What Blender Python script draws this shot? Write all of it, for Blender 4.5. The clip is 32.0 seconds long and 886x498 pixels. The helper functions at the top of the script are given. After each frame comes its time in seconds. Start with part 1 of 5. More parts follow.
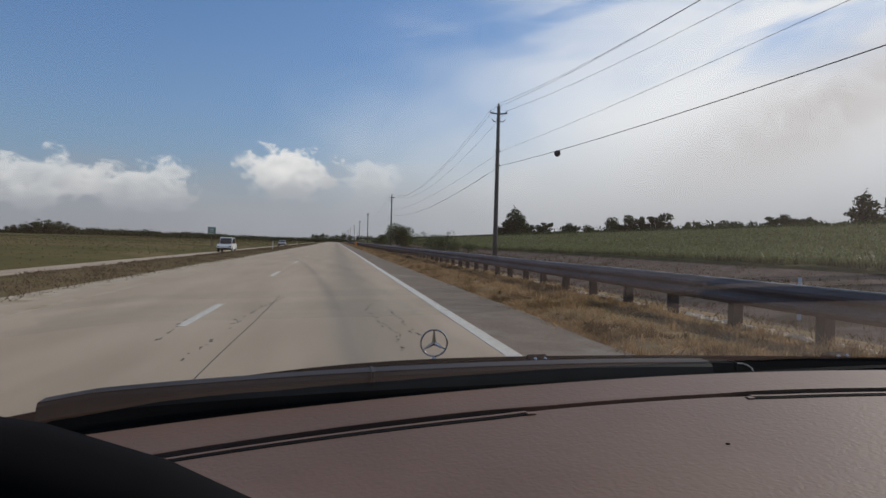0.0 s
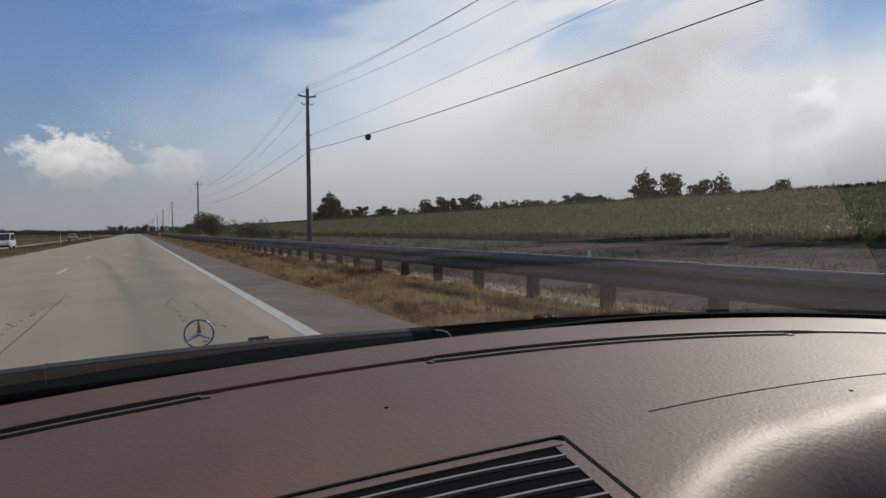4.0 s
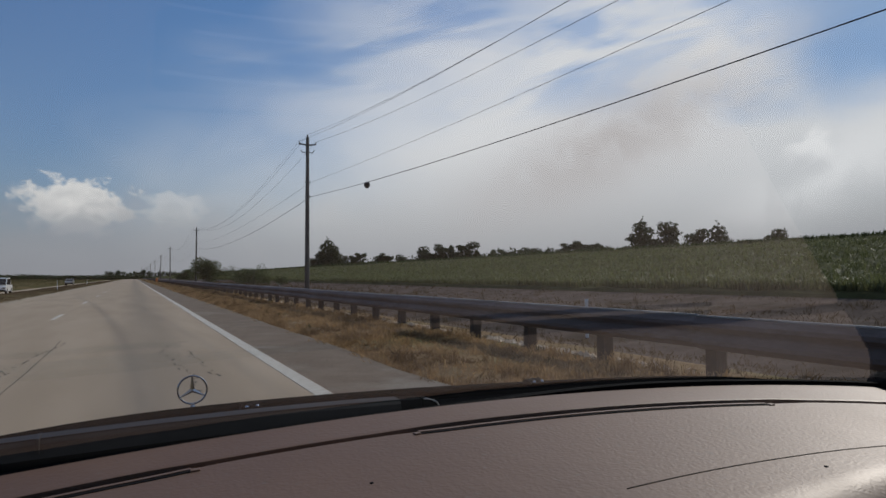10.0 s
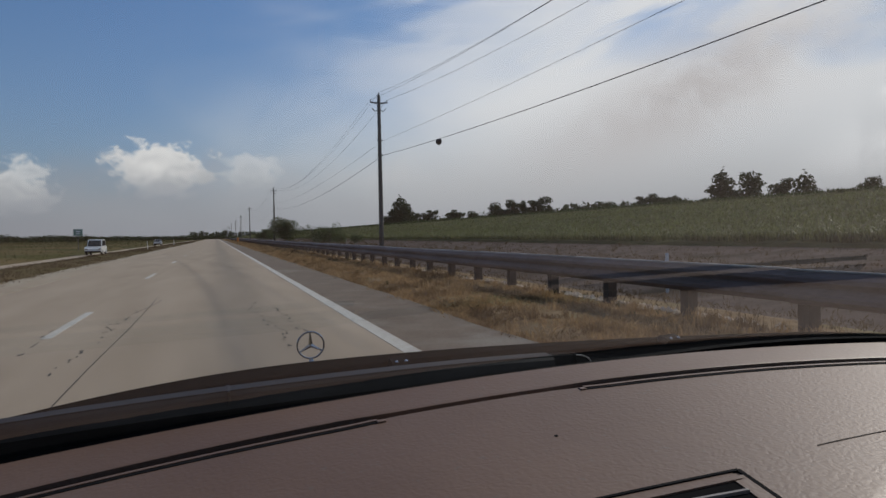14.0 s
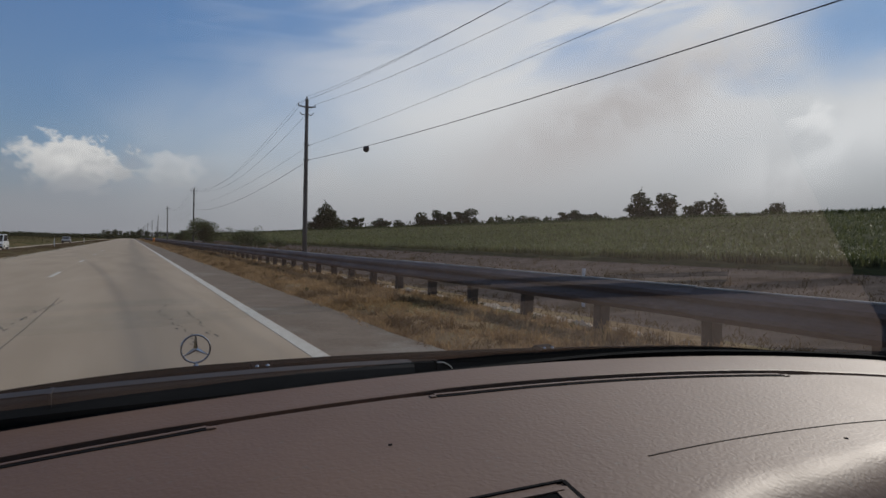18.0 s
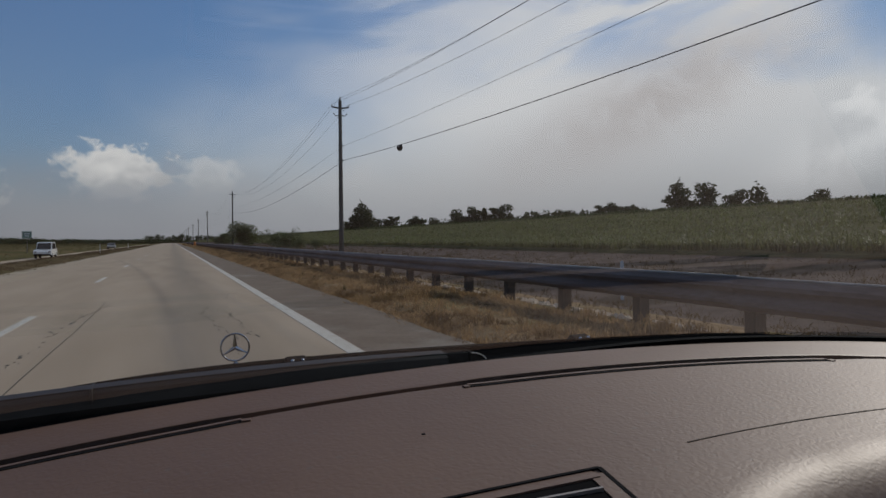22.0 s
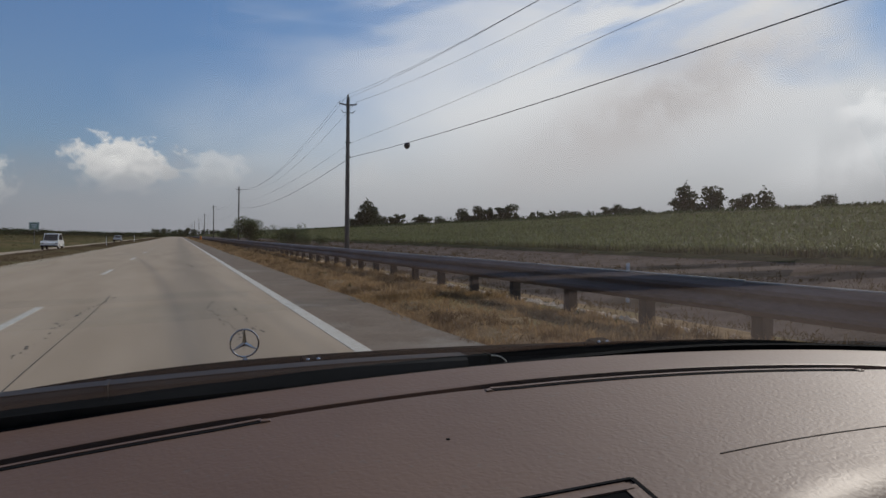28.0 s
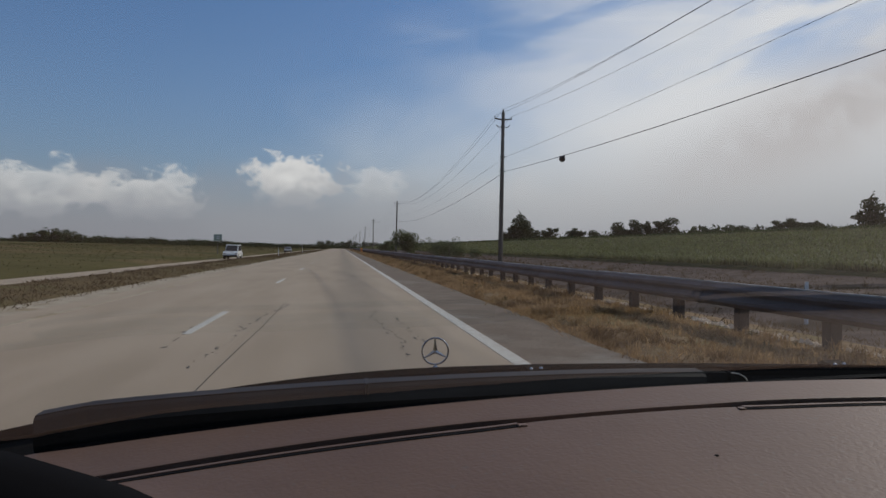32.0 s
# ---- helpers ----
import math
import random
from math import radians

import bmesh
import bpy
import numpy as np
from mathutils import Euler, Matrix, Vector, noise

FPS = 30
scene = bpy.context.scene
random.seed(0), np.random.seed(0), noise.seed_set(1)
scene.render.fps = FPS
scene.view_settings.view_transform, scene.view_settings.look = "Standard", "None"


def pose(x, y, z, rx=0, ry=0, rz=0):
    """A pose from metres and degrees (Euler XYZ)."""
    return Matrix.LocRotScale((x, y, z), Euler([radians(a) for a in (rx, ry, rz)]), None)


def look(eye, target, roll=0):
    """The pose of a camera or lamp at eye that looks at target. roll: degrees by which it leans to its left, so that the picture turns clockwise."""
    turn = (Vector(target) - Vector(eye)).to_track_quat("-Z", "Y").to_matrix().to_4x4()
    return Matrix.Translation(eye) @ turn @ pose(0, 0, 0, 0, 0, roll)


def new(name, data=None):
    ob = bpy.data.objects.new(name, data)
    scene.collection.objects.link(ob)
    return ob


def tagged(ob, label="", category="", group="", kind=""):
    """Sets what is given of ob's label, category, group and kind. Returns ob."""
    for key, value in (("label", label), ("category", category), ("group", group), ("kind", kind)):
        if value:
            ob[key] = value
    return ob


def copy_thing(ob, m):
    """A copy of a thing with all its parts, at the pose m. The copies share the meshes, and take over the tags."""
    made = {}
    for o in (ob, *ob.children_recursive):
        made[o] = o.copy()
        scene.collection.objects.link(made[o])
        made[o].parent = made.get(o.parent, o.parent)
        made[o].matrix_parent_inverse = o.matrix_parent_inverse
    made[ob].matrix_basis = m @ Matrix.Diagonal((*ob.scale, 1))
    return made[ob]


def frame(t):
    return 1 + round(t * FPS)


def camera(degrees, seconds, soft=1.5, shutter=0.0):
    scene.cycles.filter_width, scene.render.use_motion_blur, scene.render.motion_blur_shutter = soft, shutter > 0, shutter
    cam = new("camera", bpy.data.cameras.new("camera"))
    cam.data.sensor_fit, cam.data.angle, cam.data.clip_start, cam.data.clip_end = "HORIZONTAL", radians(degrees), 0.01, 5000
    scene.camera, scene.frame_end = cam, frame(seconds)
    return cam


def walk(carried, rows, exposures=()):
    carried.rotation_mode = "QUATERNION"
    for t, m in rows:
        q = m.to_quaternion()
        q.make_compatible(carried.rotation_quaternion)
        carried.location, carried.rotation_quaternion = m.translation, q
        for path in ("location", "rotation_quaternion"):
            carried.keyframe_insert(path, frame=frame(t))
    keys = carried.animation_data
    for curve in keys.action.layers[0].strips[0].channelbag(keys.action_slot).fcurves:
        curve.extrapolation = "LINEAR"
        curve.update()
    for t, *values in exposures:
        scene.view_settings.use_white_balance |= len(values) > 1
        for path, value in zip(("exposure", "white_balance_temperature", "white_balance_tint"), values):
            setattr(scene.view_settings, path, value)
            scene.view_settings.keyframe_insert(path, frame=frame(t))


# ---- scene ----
# The car stands in the right-hand lane of a straight divided highway; x right, y ahead, z up.
cam = camera(64.5, 32.0, soft=1.5)
PATH = [
    (0.0, -0.089, 0.026, 1.091, 89.54, -1.52, -8.73),
    (0.5, -0.065, 0.025, 1.097, 90.03, -1.45, -11.99),
    (1.0, -0.036, 0.020, 1.088, 88.16, -0.08, -16.00),
    (1.5, -0.032, 0.021, 1.085, 87.59, -0.14, -17.25),
    (2.0, -0.022, 0.016, 1.090, 88.20, 0.55, -18.00),
    (2.5, -0.010, 0.009, 1.093, 88.46, 1.80, -20.01),
    (3.0, -0.007, 0.017, 1.083, 87.54, 0.03, -20.65),
    (3.5, 0.009, 0.002, 1.086, 87.71, 0.97, -23.14),
    (5.5, 0.035, -0.005, 1.082, 90.02, -0.80, -22.83),
    (6.0, 0.010, -0.001, 1.099, 89.92, -0.47, -21.23),
    (6.5, 0.016, -0.005, 1.094, 89.12, -0.08, -23.33),
    (7.0, 0.014, 0.000, 1.085, 88.53, -0.27, -23.14),
    (7.5, 0.023, -0.002, 1.087, 88.17, 0.29, -24.46),
    (8.0, 0.033, -0.010, 1.096, 89.65, 1.88, -24.78),
    (8.5, 0.034, -0.008, 1.090, 88.89, 1.77, -25.47),
    (9.0, 0.031, -0.011, 1.096, 90.05, 2.04, -24.85),
    (9.5, 0.033, -0.020, 1.105, 91.20, 1.79, -25.11),
    (10.0, 0.023, -0.027, 1.110, 92.21, 0.24, -23.79),
    (10.5, 0.028, -0.020, 1.123, 90.80, 1.81, -24.08),
    (11.0, 0.035, -0.020, 1.111, 91.23, 0.73, -24.84),
    (11.5, 0.048, -0.009, 1.118, 89.46, 1.26, -27.62),
    (12.0, 0.074, -0.002, 1.113, 90.30, 1.31, -32.49),
    (12.5, 0.059, 0.013, 1.107, 89.26, 1.28, -29.11),
    (13.0, 0.013, 0.018, 1.115, 89.86, 3.16, -21.49),
    (13.5, -0.063, -0.010, 1.117, 88.65, 1.32, -18.19),
    (15.5, -0.025, 0.019, 1.096, 89.78, 0.91, -17.86),
    (16.0, -0.014, 0.016, 1.107, 90.87, 1.02, -18.50),
    (16.5, -0.005, 0.022, 1.105, 89.95, 1.26, -20.72),
    (17.0, -0.008, -0.002, 1.104, 90.63, 0.11, -18.20),
    (17.5, -0.003, 0.013, 1.096, 89.64, -0.46, -20.90),
    (18.0, 0.010, -0.007, 1.106, 89.47, -1.06, -24.01),
    (18.5, 0.031, -0.011, 1.110, 89.41, -0.42, -27.11),
    (19.0, 0.029, -0.024, 1.105, 90.56, -1.32, -25.60),
    (19.5, 0.030, -0.030, 1.120, 90.43, -0.09, -25.14),
    (20.0, 0.026, -0.023, 1.114, 89.93, 0.17, -24.67),
    (20.5, 0.022, -0.022, 1.103, 89.08, -0.61, -24.22),
    (21.0, 0.034, -0.028, 1.104, 89.72, 0.19, -25.29),
    (21.5, 0.029, -0.028, 1.104, 89.90, 0.66, -23.59),
    (22.0, 0.017, -0.005, 1.099, 89.20, 0.46, -21.09),
    (22.5, -0.008, -0.006, 1.101, 90.56, -0.06, -16.48),
    (23.0, -0.011, -0.001, 1.097, 89.97, 0.44, -16.48),
    (23.5, -0.017, -0.009, 1.113, 90.92, -0.33, -15.53),
    (24.0, -0.033, 0.002, 1.104, 88.74, -0.21, -13.97),
    (24.5, -0.041, 0.007, 1.098, 87.84, -1.39, -13.38),
    (25.0, -0.034, 0.006, 1.094, 87.72, -0.09, -13.69),
    (25.5, -0.030, 0.013, 1.109, 88.93, 1.43, -12.63),
    (27.5, -0.010, 0.014, 1.111, 90.58, -0.65, -18.74),
    (28.0, 0.006, 0.014, 1.100, 89.09, -0.61, -20.66),
    (28.5, 0.022, 0.007, 1.098, 89.47, -0.22, -23.27),
    (29.0, 0.034, 0.004, 1.103, 89.52, 0.13, -25.03),
    (29.5, 0.043, 0.004, 1.107, 89.37, 0.48, -27.44),
    (30.0, 0.050, 0.004, 1.108, 89.03, 0.16, -28.54),
    (30.5, 0.029, 0.002, 1.117, 90.77, 0.44, -24.47),
    (31.0, -0.054, 0.016, 1.105, 90.69, -0.48, -11.92),
    (31.5, -0.084, 0.019, 1.101, 90.45, -1.24, -7.58),
    (32.0, -0.078, 0.020, 1.097, 90.01, -1.17, -8.28),
]
walk(cam, [(t, pose(x, y, z, rx, ry, rz)) for t, x, y, z, rx, ry, rz in PATH], exposures=[(0.0, 0.2), (3.0, 0.15), (6.0, 0.0), (9.0, -0.06), (10.5, -0.16), (12.0, -0.3), (13.5, -0.05), (17.0, -0.06), (19.0, -0.25), (22.2, -0.3), (24.0, -0.08), (25.5, 0.1), (28.0, -0.06), (30.0, -0.28), (31.2, -0.2), (32.0, -0.08)])

# ---------------------------------------------------------------- light
SUN_AZ, SUN_EL = 68.0, 36.0
sun_data = bpy.data.lights.new("sun", "SUN")
sun_data.energy, sun_data.angle, sun_data.color = 3.2, radians(0.6), (1.0, 0.925, 0.82)
sun = new("sun", sun_data)
sun_dir = Vector((math.sin(radians(SUN_AZ)) * math.cos(radians(SUN_EL)), math.cos(radians(SUN_AZ)) * math.cos(radians(SUN_EL)), math.sin(radians(SUN_EL))))
sun.matrix_world = look(sun_dir * 50, (0, 0, 0))


class Graph:
    """Small builder for node trees."""

    def __init__(self, tree):
        self.tree, self.nodes = tree, tree.nodes
        self.nodes.clear()

    def node(self, kind, **props):
        n = self.nodes.new(kind)
        for key, value in props.items():
            setattr(n, key, value)
        return n

    def link(self, value, socket):
        if isinstance(value, bpy.types.NodeSocket):
            self.tree.links.new(value, socket)
        elif isinstance(value, (tuple, list)) and len(value) == 3 and socket.type == "RGBA":
            socket.default_value = (*value, 1)
        else:
            socket.default_value = value

    def math(self, op, a, b=0.0, c=0.0, clamp=False):
        n = self.node("ShaderNodeMath", operation=op, use_clamp=clamp)
        for value, socket in zip((a, b, c), n.inputs):
            self.link(value, socket)
        return n.outputs[0]

    def step(self, value, low, high):
        n = self.node("ShaderNodeMapRange", interpolation_type="SMOOTHSTEP")
        self.link(value, n.inputs[0])
        n.inputs[1].default_value, n.inputs[2].default_value = low, high
        return n.outputs[0]

    def mix(self, factor, a, b, blend="MIX"):
        n = self.node("ShaderNodeMix", data_type="RGBA", blend_type=blend)
        self.link(factor, n.inputs[0])
        self.link(a, n.inputs[6])
        self.link(b, n.inputs[7])
        return n.outputs[2]

    def noise(self, vector, scale, detail=4.0, rough=0.55, distortion=0.0):
        n = self.node("ShaderNodeTexNoise")
        if vector is not None:
            self.link(vector, n.inputs["Vector"])
        n.inputs["Scale"].default_value, n.inputs["Detail"].default_value = scale, detail
        n.inputs["Roughness"].default_value, n.inputs["Distortion"].default_value = rough, distortion
        return n.outputs[0]

    def join(self, x, y, z):
        n = self.node("ShaderNodeCombineXYZ")
        for value, socket in zip((x, y, z), n.inputs):
            self.link(value, socket)
        return n.outputs[0]


def make_sky():
    world = bpy.data.worlds.new("world")
    scene.world = world
    world.use_nodes = True
    g = Graph(world.node_tree)
    coord = g.node("ShaderNodeTexCoord").outputs["Generated"]
    sep = g.node("ShaderNodeSeparateXYZ")
    g.link(coord, sep.inputs[0])
    x, y, z = sep.outputs
    az = g.math("MULTIPLY", g.math("ARCTAN2", x, y), 57.2958)
    el = g.math("MULTIPLY", g.math("ARCSINE", z), 57.2958)
    sky = g.node("ShaderNodeTexSky", sky_type="NISHITA", sun_disc=False, sun_elevation=radians(SUN_EL), sun_rotation=radians(SUN_AZ))
    sky.air_density, sky.dust_density, sky.ozone_density = 1.0, 0.6, 2.0
    clear = g.mix(1.0, sky.outputs[0], (SKY_GAIN * 0.75, SKY_GAIN * 1.09, SKY_GAIN * 1.45), "MULTIPLY")
    # haze towards the horizon
    haze = g.math("POWER", 2.718, g.math("MULTIPLY", g.math("ABSOLUTE", el), -0.115))
    colour = g.mix(g.math("MULTIPLY", haze, 0.92), clear, (0.272, 0.280, 0.328))
    # mauve-grey bank of distant cloud low over the horizon
    far_bank = g.noise(g.join(g.math("MULTIPLY", az, 0.1), g.math("MULTIPLY", el, 0.1), 11.0), 2.4, 5.0, 0.55, 0.3)
    bank = g.step(g.math("ADD", el, g.math("MULTIPLY", g.math("SUBTRACT", far_bank, 0.5), 5.0)), 7.0, 2.5)
    colour = g.mix(g.math("MULTIPLY", bank, 0.6), colour, (0.335, 0.335, 0.375))
    # pale haze added overhead, out of view, to make the fill light less blue
    colour = g.mix(g.math("MULTIPLY", g.step(el, 22.0, 50.0), 0.5), colour, (0.40, 0.41, 0.43))
    flat = g.join(g.math("MULTIPLY", az, 0.1), g.math("MULTIPLY", el, 0.2), 0.0)
    # broad veil of smoke, thickening to the right
    soft = g.noise(flat, 0.8, 5.0, 0.48, 0.4)
    edge = g.math("ADD", g.math("SUBTRACT", g.math("MULTIPLY", az, 0.8), g.math("MULTIPLY", el, 0.85)), g.math("MULTIPLY", g.math("SUBTRACT", soft, 0.5), 18.0))
    veil = g.math("MULTIPLY", g.step(edge, -14.0, 14.0), g.step(el, 46.0, 16.0))
    gap = g.math("MULTIPLY", g.step(g.math("ADD", az, g.math("MULTIPLY", soft, 16.0)), 52.0, 60.0), g.step(g.math("ADD", el, g.math("MULTIPLY", soft, 6.0)), 13.5, 18.0))
    veil = g.math("MULTIPLY", veil, g.math("SUBTRACT", 1.0, g.math("MULTIPLY", gap, 0.8)))
    # long pale-blue breaks in the upper veil
    breaks = g.noise(g.join(g.math("MULTIPLY", az, 0.045), g.math("SUBTRACT", g.math("MULTIPLY", el, 0.20), g.math("MULTIPLY", az, 0.03)), 4.0), 1.5, 5.0, 0.55, 0.5)
    broken = g.math("MULTIPLY", g.math("MULTIPLY", g.step(breaks, 0.42, 0.64), g.step(el, 11.0, 16.0)), 0.62)
    veil = g.math("MULTIPLY", veil, g.math("SUBTRACT", 1.0, broken))
    colour = g.mix(g.math("MULTIPLY", veil, 0.90), colour, g.mix(g.step(el, -1.0, 12.0), (0.42, 0.43, 0.47), (0.91, 0.895, 0.90)))
    colour = g.mix(g.math("MULTIPLY", gap, 0.72), colour, (0.27, 0.43, 0.72))
    # brownish smudge drifting up through the smoke, with a bright rim
    puff = g.noise(g.join(g.math("MULTIPLY", az, 0.1), g.math("MULTIPLY", el, 0.1), 7.0), 2.2, 6.0, 0.55, 0.5)
    rise = g.math("SUBTRACT", g.math("SUBTRACT", el, 11.2), g.math("MULTIPLY", g.math("SUBTRACT", az, 38.0), 0.42))
    for a0, off, wide, high, low_puff, power, tint in ((46.0, 0.6, 4.5, 3.4, 0.25, 0.80, (1.04, 1.02, 1.03)), (38.0, -0.6, 11.5, 3.6, 0.15, 0.80, (0.54, 0.50, 0.505)), (54.0, -10.0, 7.0, 2.6, 0.25, 0.75, (1.03, 1.03, 1.06))):
        du = g.math("DIVIDE", g.math("SUBTRACT", az, a0), wide)
        dv = g.math("DIVIDE", g.math("SUBTRACT", rise, off), high)
        gauss = g.math("POWER", 2.718, g.math("MULTIPLY", g.math("ADD", g.math("MULTIPLY", du, du), g.math("MULTIPLY", dv, dv)), -1.0))
        colour = g.mix(g.math("MULTIPLY", g.math("MULTIPLY", gauss, g.step(puff, low_puff, 0.62)), power), colour, tint)
    # cumulus heads over the horizon
    fine = g.noise(g.join(g.math("MULTIPLY", az, 0.1), g.math("MULTIPLY", el, 0.14), 3.0), 5.5, 8.0, 0.6, 0.2)
    for a0, e0, wa, we, power in ((-4.0, 5.2, 4.0, 2.2, 0.9), (2.8, 4.9, 2.6, 1.6, 0.40), (-15.0, 3.8, 4.2, 2.0, 0.6), (-21.6, 3.6, 4.4, 2.2, 0.6), (51.8, 8.7, 2.0, 1.7, 0.75), (60.0, 8.4, 3.6, 2.4, 0.6)):
        du = g.math("DIVIDE", g.math("SUBTRACT", az, a0), wa)
        up = g.math("SUBTRACT", el, e0)
        dv = g.math("DIVIDE", up, we)
        r = g.math("SQRT", g.math("ADD", g.math("MULTIPLY", du, du), g.math("MULTIPLY", dv, dv)))
        lumpy = g.math("ADD", r, g.math("MULTIPLY", g.math("SUBTRACT", fine, 0.5), 2.4))
        mask = g.math("MULTIPLY", g.math("MULTIPLY", g.step(lumpy, 1.05, 0.62), g.step(dv, -1.5, -0.2)), power)
        tone = g.mix(g.step(g.math("ADD", dv, g.math("MULTIPLY", g.math("SUBTRACT", fine, 0.5), 3.0)), -1.0, 0.9), *(((0.47, 0.475, 0.505), (0.88, 0.855, 0.84)) if a0 < 40 else ((0.74, 0.75, 0.79), (1.12, 1.11, 1.13))))
        colour = g.mix(mask, colour, tone)
    back = g.node("ShaderNodeBackground")
    g.link(colour, back.inputs[0])
    back.inputs[1].default_value = 1.0
    g.link(back.outputs[0], g.node("ShaderNodeOutputWorld").inputs[0])


SKY_GAIN = 0.075
make_sky()

# ---------------------------------------------------------------- materials


def surface(name, low, high, scale=5.0, rough=0.7, metal=0.0, fine=0.0, bump=0.0, bump_scale=60.0, island=0.0, stretch=(1, 1, 1), third=None, third_scale=0.6, third_at=(0.5, 0.7), coat=0.0, per_object=0.0, spec=0.5, thin=0.0):
    """Painted or natural surface: two colours mixed by noise, a third one in large stains, fine grain and relief."""
    m = bpy.data.materials.new(name)
    m.use_nodes = True
    g = Graph(m.node_tree)
    shader = g.node("ShaderNodeBsdfPrincipled")
    coord = g.node("ShaderNodeTexCoord").outputs["Object"]
    mapping = g.node("ShaderNodeMapping")
    g.link(coord, mapping.inputs[0])
    mapping.inputs["Scale"].default_value = stretch
    v = mapping.outputs[0]
    factor = g.step(g.noise(v, scale, 6.0, 0.6), 0.3, 0.7)
    if island:
        rnd = g.node("ShaderNodeNewGeometry").outputs["Random Per Island"]
        factor = g.math("ADD", g.math("MULTIPLY", factor, 1.0 - island), g.math("MULTIPLY", rnd, island))
    if per_object:
        rnd = g.node("ShaderNodeObjectInfo").outputs["Random"]
        factor = g.math("ADD", g.math("MULTIPLY", factor, 1.0 - per_object), g.math("MULTIPLY", rnd, per_object))
    colour = g.mix(factor, low, high)
    if third:
        colour = g.mix(g.step(g.noise(v, third_scale, 5.0, 0.6, 0.5), *third_at), colour, third)
    if fine:
        grain = g.noise(v, scale * 14, 3.0, 0.7)
        colour = g.mix(fine, colour, g.mix(grain, (0, 0, 0), (1, 1, 1)), "OVERLAY")
    g.link(colour, shader.inputs["Base Color"])
    rough_map = g.math("ADD", rough - 0.08, g.math("MULTIPLY", g.noise(v, scale * 3, 3.0), 0.16), clamp=True)
    g.link(rough_map, shader.inputs["Roughness"])
    shader.inputs["Metallic"].default_value = metal
    shader.inputs["Coat Weight"].default_value = coat
    shader.inputs["Specular IOR Level"].default_value = spec
    if bump:
        b = g.node("ShaderNodeBump")
        b.inputs["Strength"].default_value = bump
        b.inputs["Distance"].default_value = 0.02
        g.link(g.noise(v, bump_scale, 5.0, 0.6), b.inputs["Height"])
        g.link(b.outputs[0], shader.inputs["Normal"])
    out = shader.outputs[0]
    if thin:
        # light that passes through a blade or leaf
        glow = g.node("ShaderNodeBsdfTranslucent")
        g.link(colour, glow.inputs[0])
        both = g.node("ShaderNodeMixShader")
        both.inputs[0].default_value = thin
        g.link(out, both.inputs[1])
        g.link(glow.outputs[0], both.inputs[2])
        out = both.outputs[0]
    g.link(out, g.node("ShaderNodeOutputMaterial").inputs[0])
    return m


def leather():
    """Brown grained vinyl of the dashboard."""
    m = bpy.data.materials.new("brown grained vinyl")
    m.use_nodes = True
    g = Graph(m.node_tree)
    shader = g.node("ShaderNodeBsdfPrincipled")
    v = g.node("ShaderNodeTexCoord").outputs["Object"]
    colour = g.mix(g.step(g.noise(v, 5.0, 5.0), 0.3, 0.7), (0.112, 0.065, 0.044), (0.137, 0.083, 0.057))
    colour = g.mix(g.step(g.noise(v, 160.0, 2.0), 0.62, 0.75), colour, (0.118, 0.084, 0.064))
    g.link(colour, shader.inputs["Base Color"])
    dust = g.math("ADD", 0.47, g.math("MULTIPLY", g.noise(v, 9.0, 5.0), 0.14))
    shader.inputs["Specular IOR Level"].default_value = 0.46
    g.link(dust, shader.inputs["Roughness"])
    cells = g.node("ShaderNodeTexVoronoi", feature="SMOOTH_F1")
    warped = g.node("ShaderNodeVectorMath", operation="ADD")
    g.link(v, warped.inputs[0])
    wob = g.node("ShaderNodeTexNoise")
    wob.inputs["Scale"].default_value = 60.0
    g.link(v, wob.inputs["Vector"])
    small = g.node("ShaderNodeVectorMath", operation="SCALE")
    g.link(wob.outputs[1], small.inputs[0])
    small.inputs["Scale"].default_value = 0.012
    g.link(small.outputs[0], warped.inputs[1])
    g.link(warped.outputs[0], cells.inputs["Vector"])
    cells.inputs["Scale"].default_value = 270.0
    b = g.node("ShaderNodeBump")
    b.inputs["Strength"].default_value, b.inputs["Distance"].default_value = 0.27, 0.0008
    g.link(g.math("ADD", cells.outputs[0], g.math("MULTIPLY", g.noise(v, 420.0, 2.0), 0.4)), b.inputs["Height"])
    g.link(b.outputs[0], shader.inputs["Normal"])
    g.link(shader.outputs[0], g.node("ShaderNodeOutputMaterial").inputs[0])
    return m


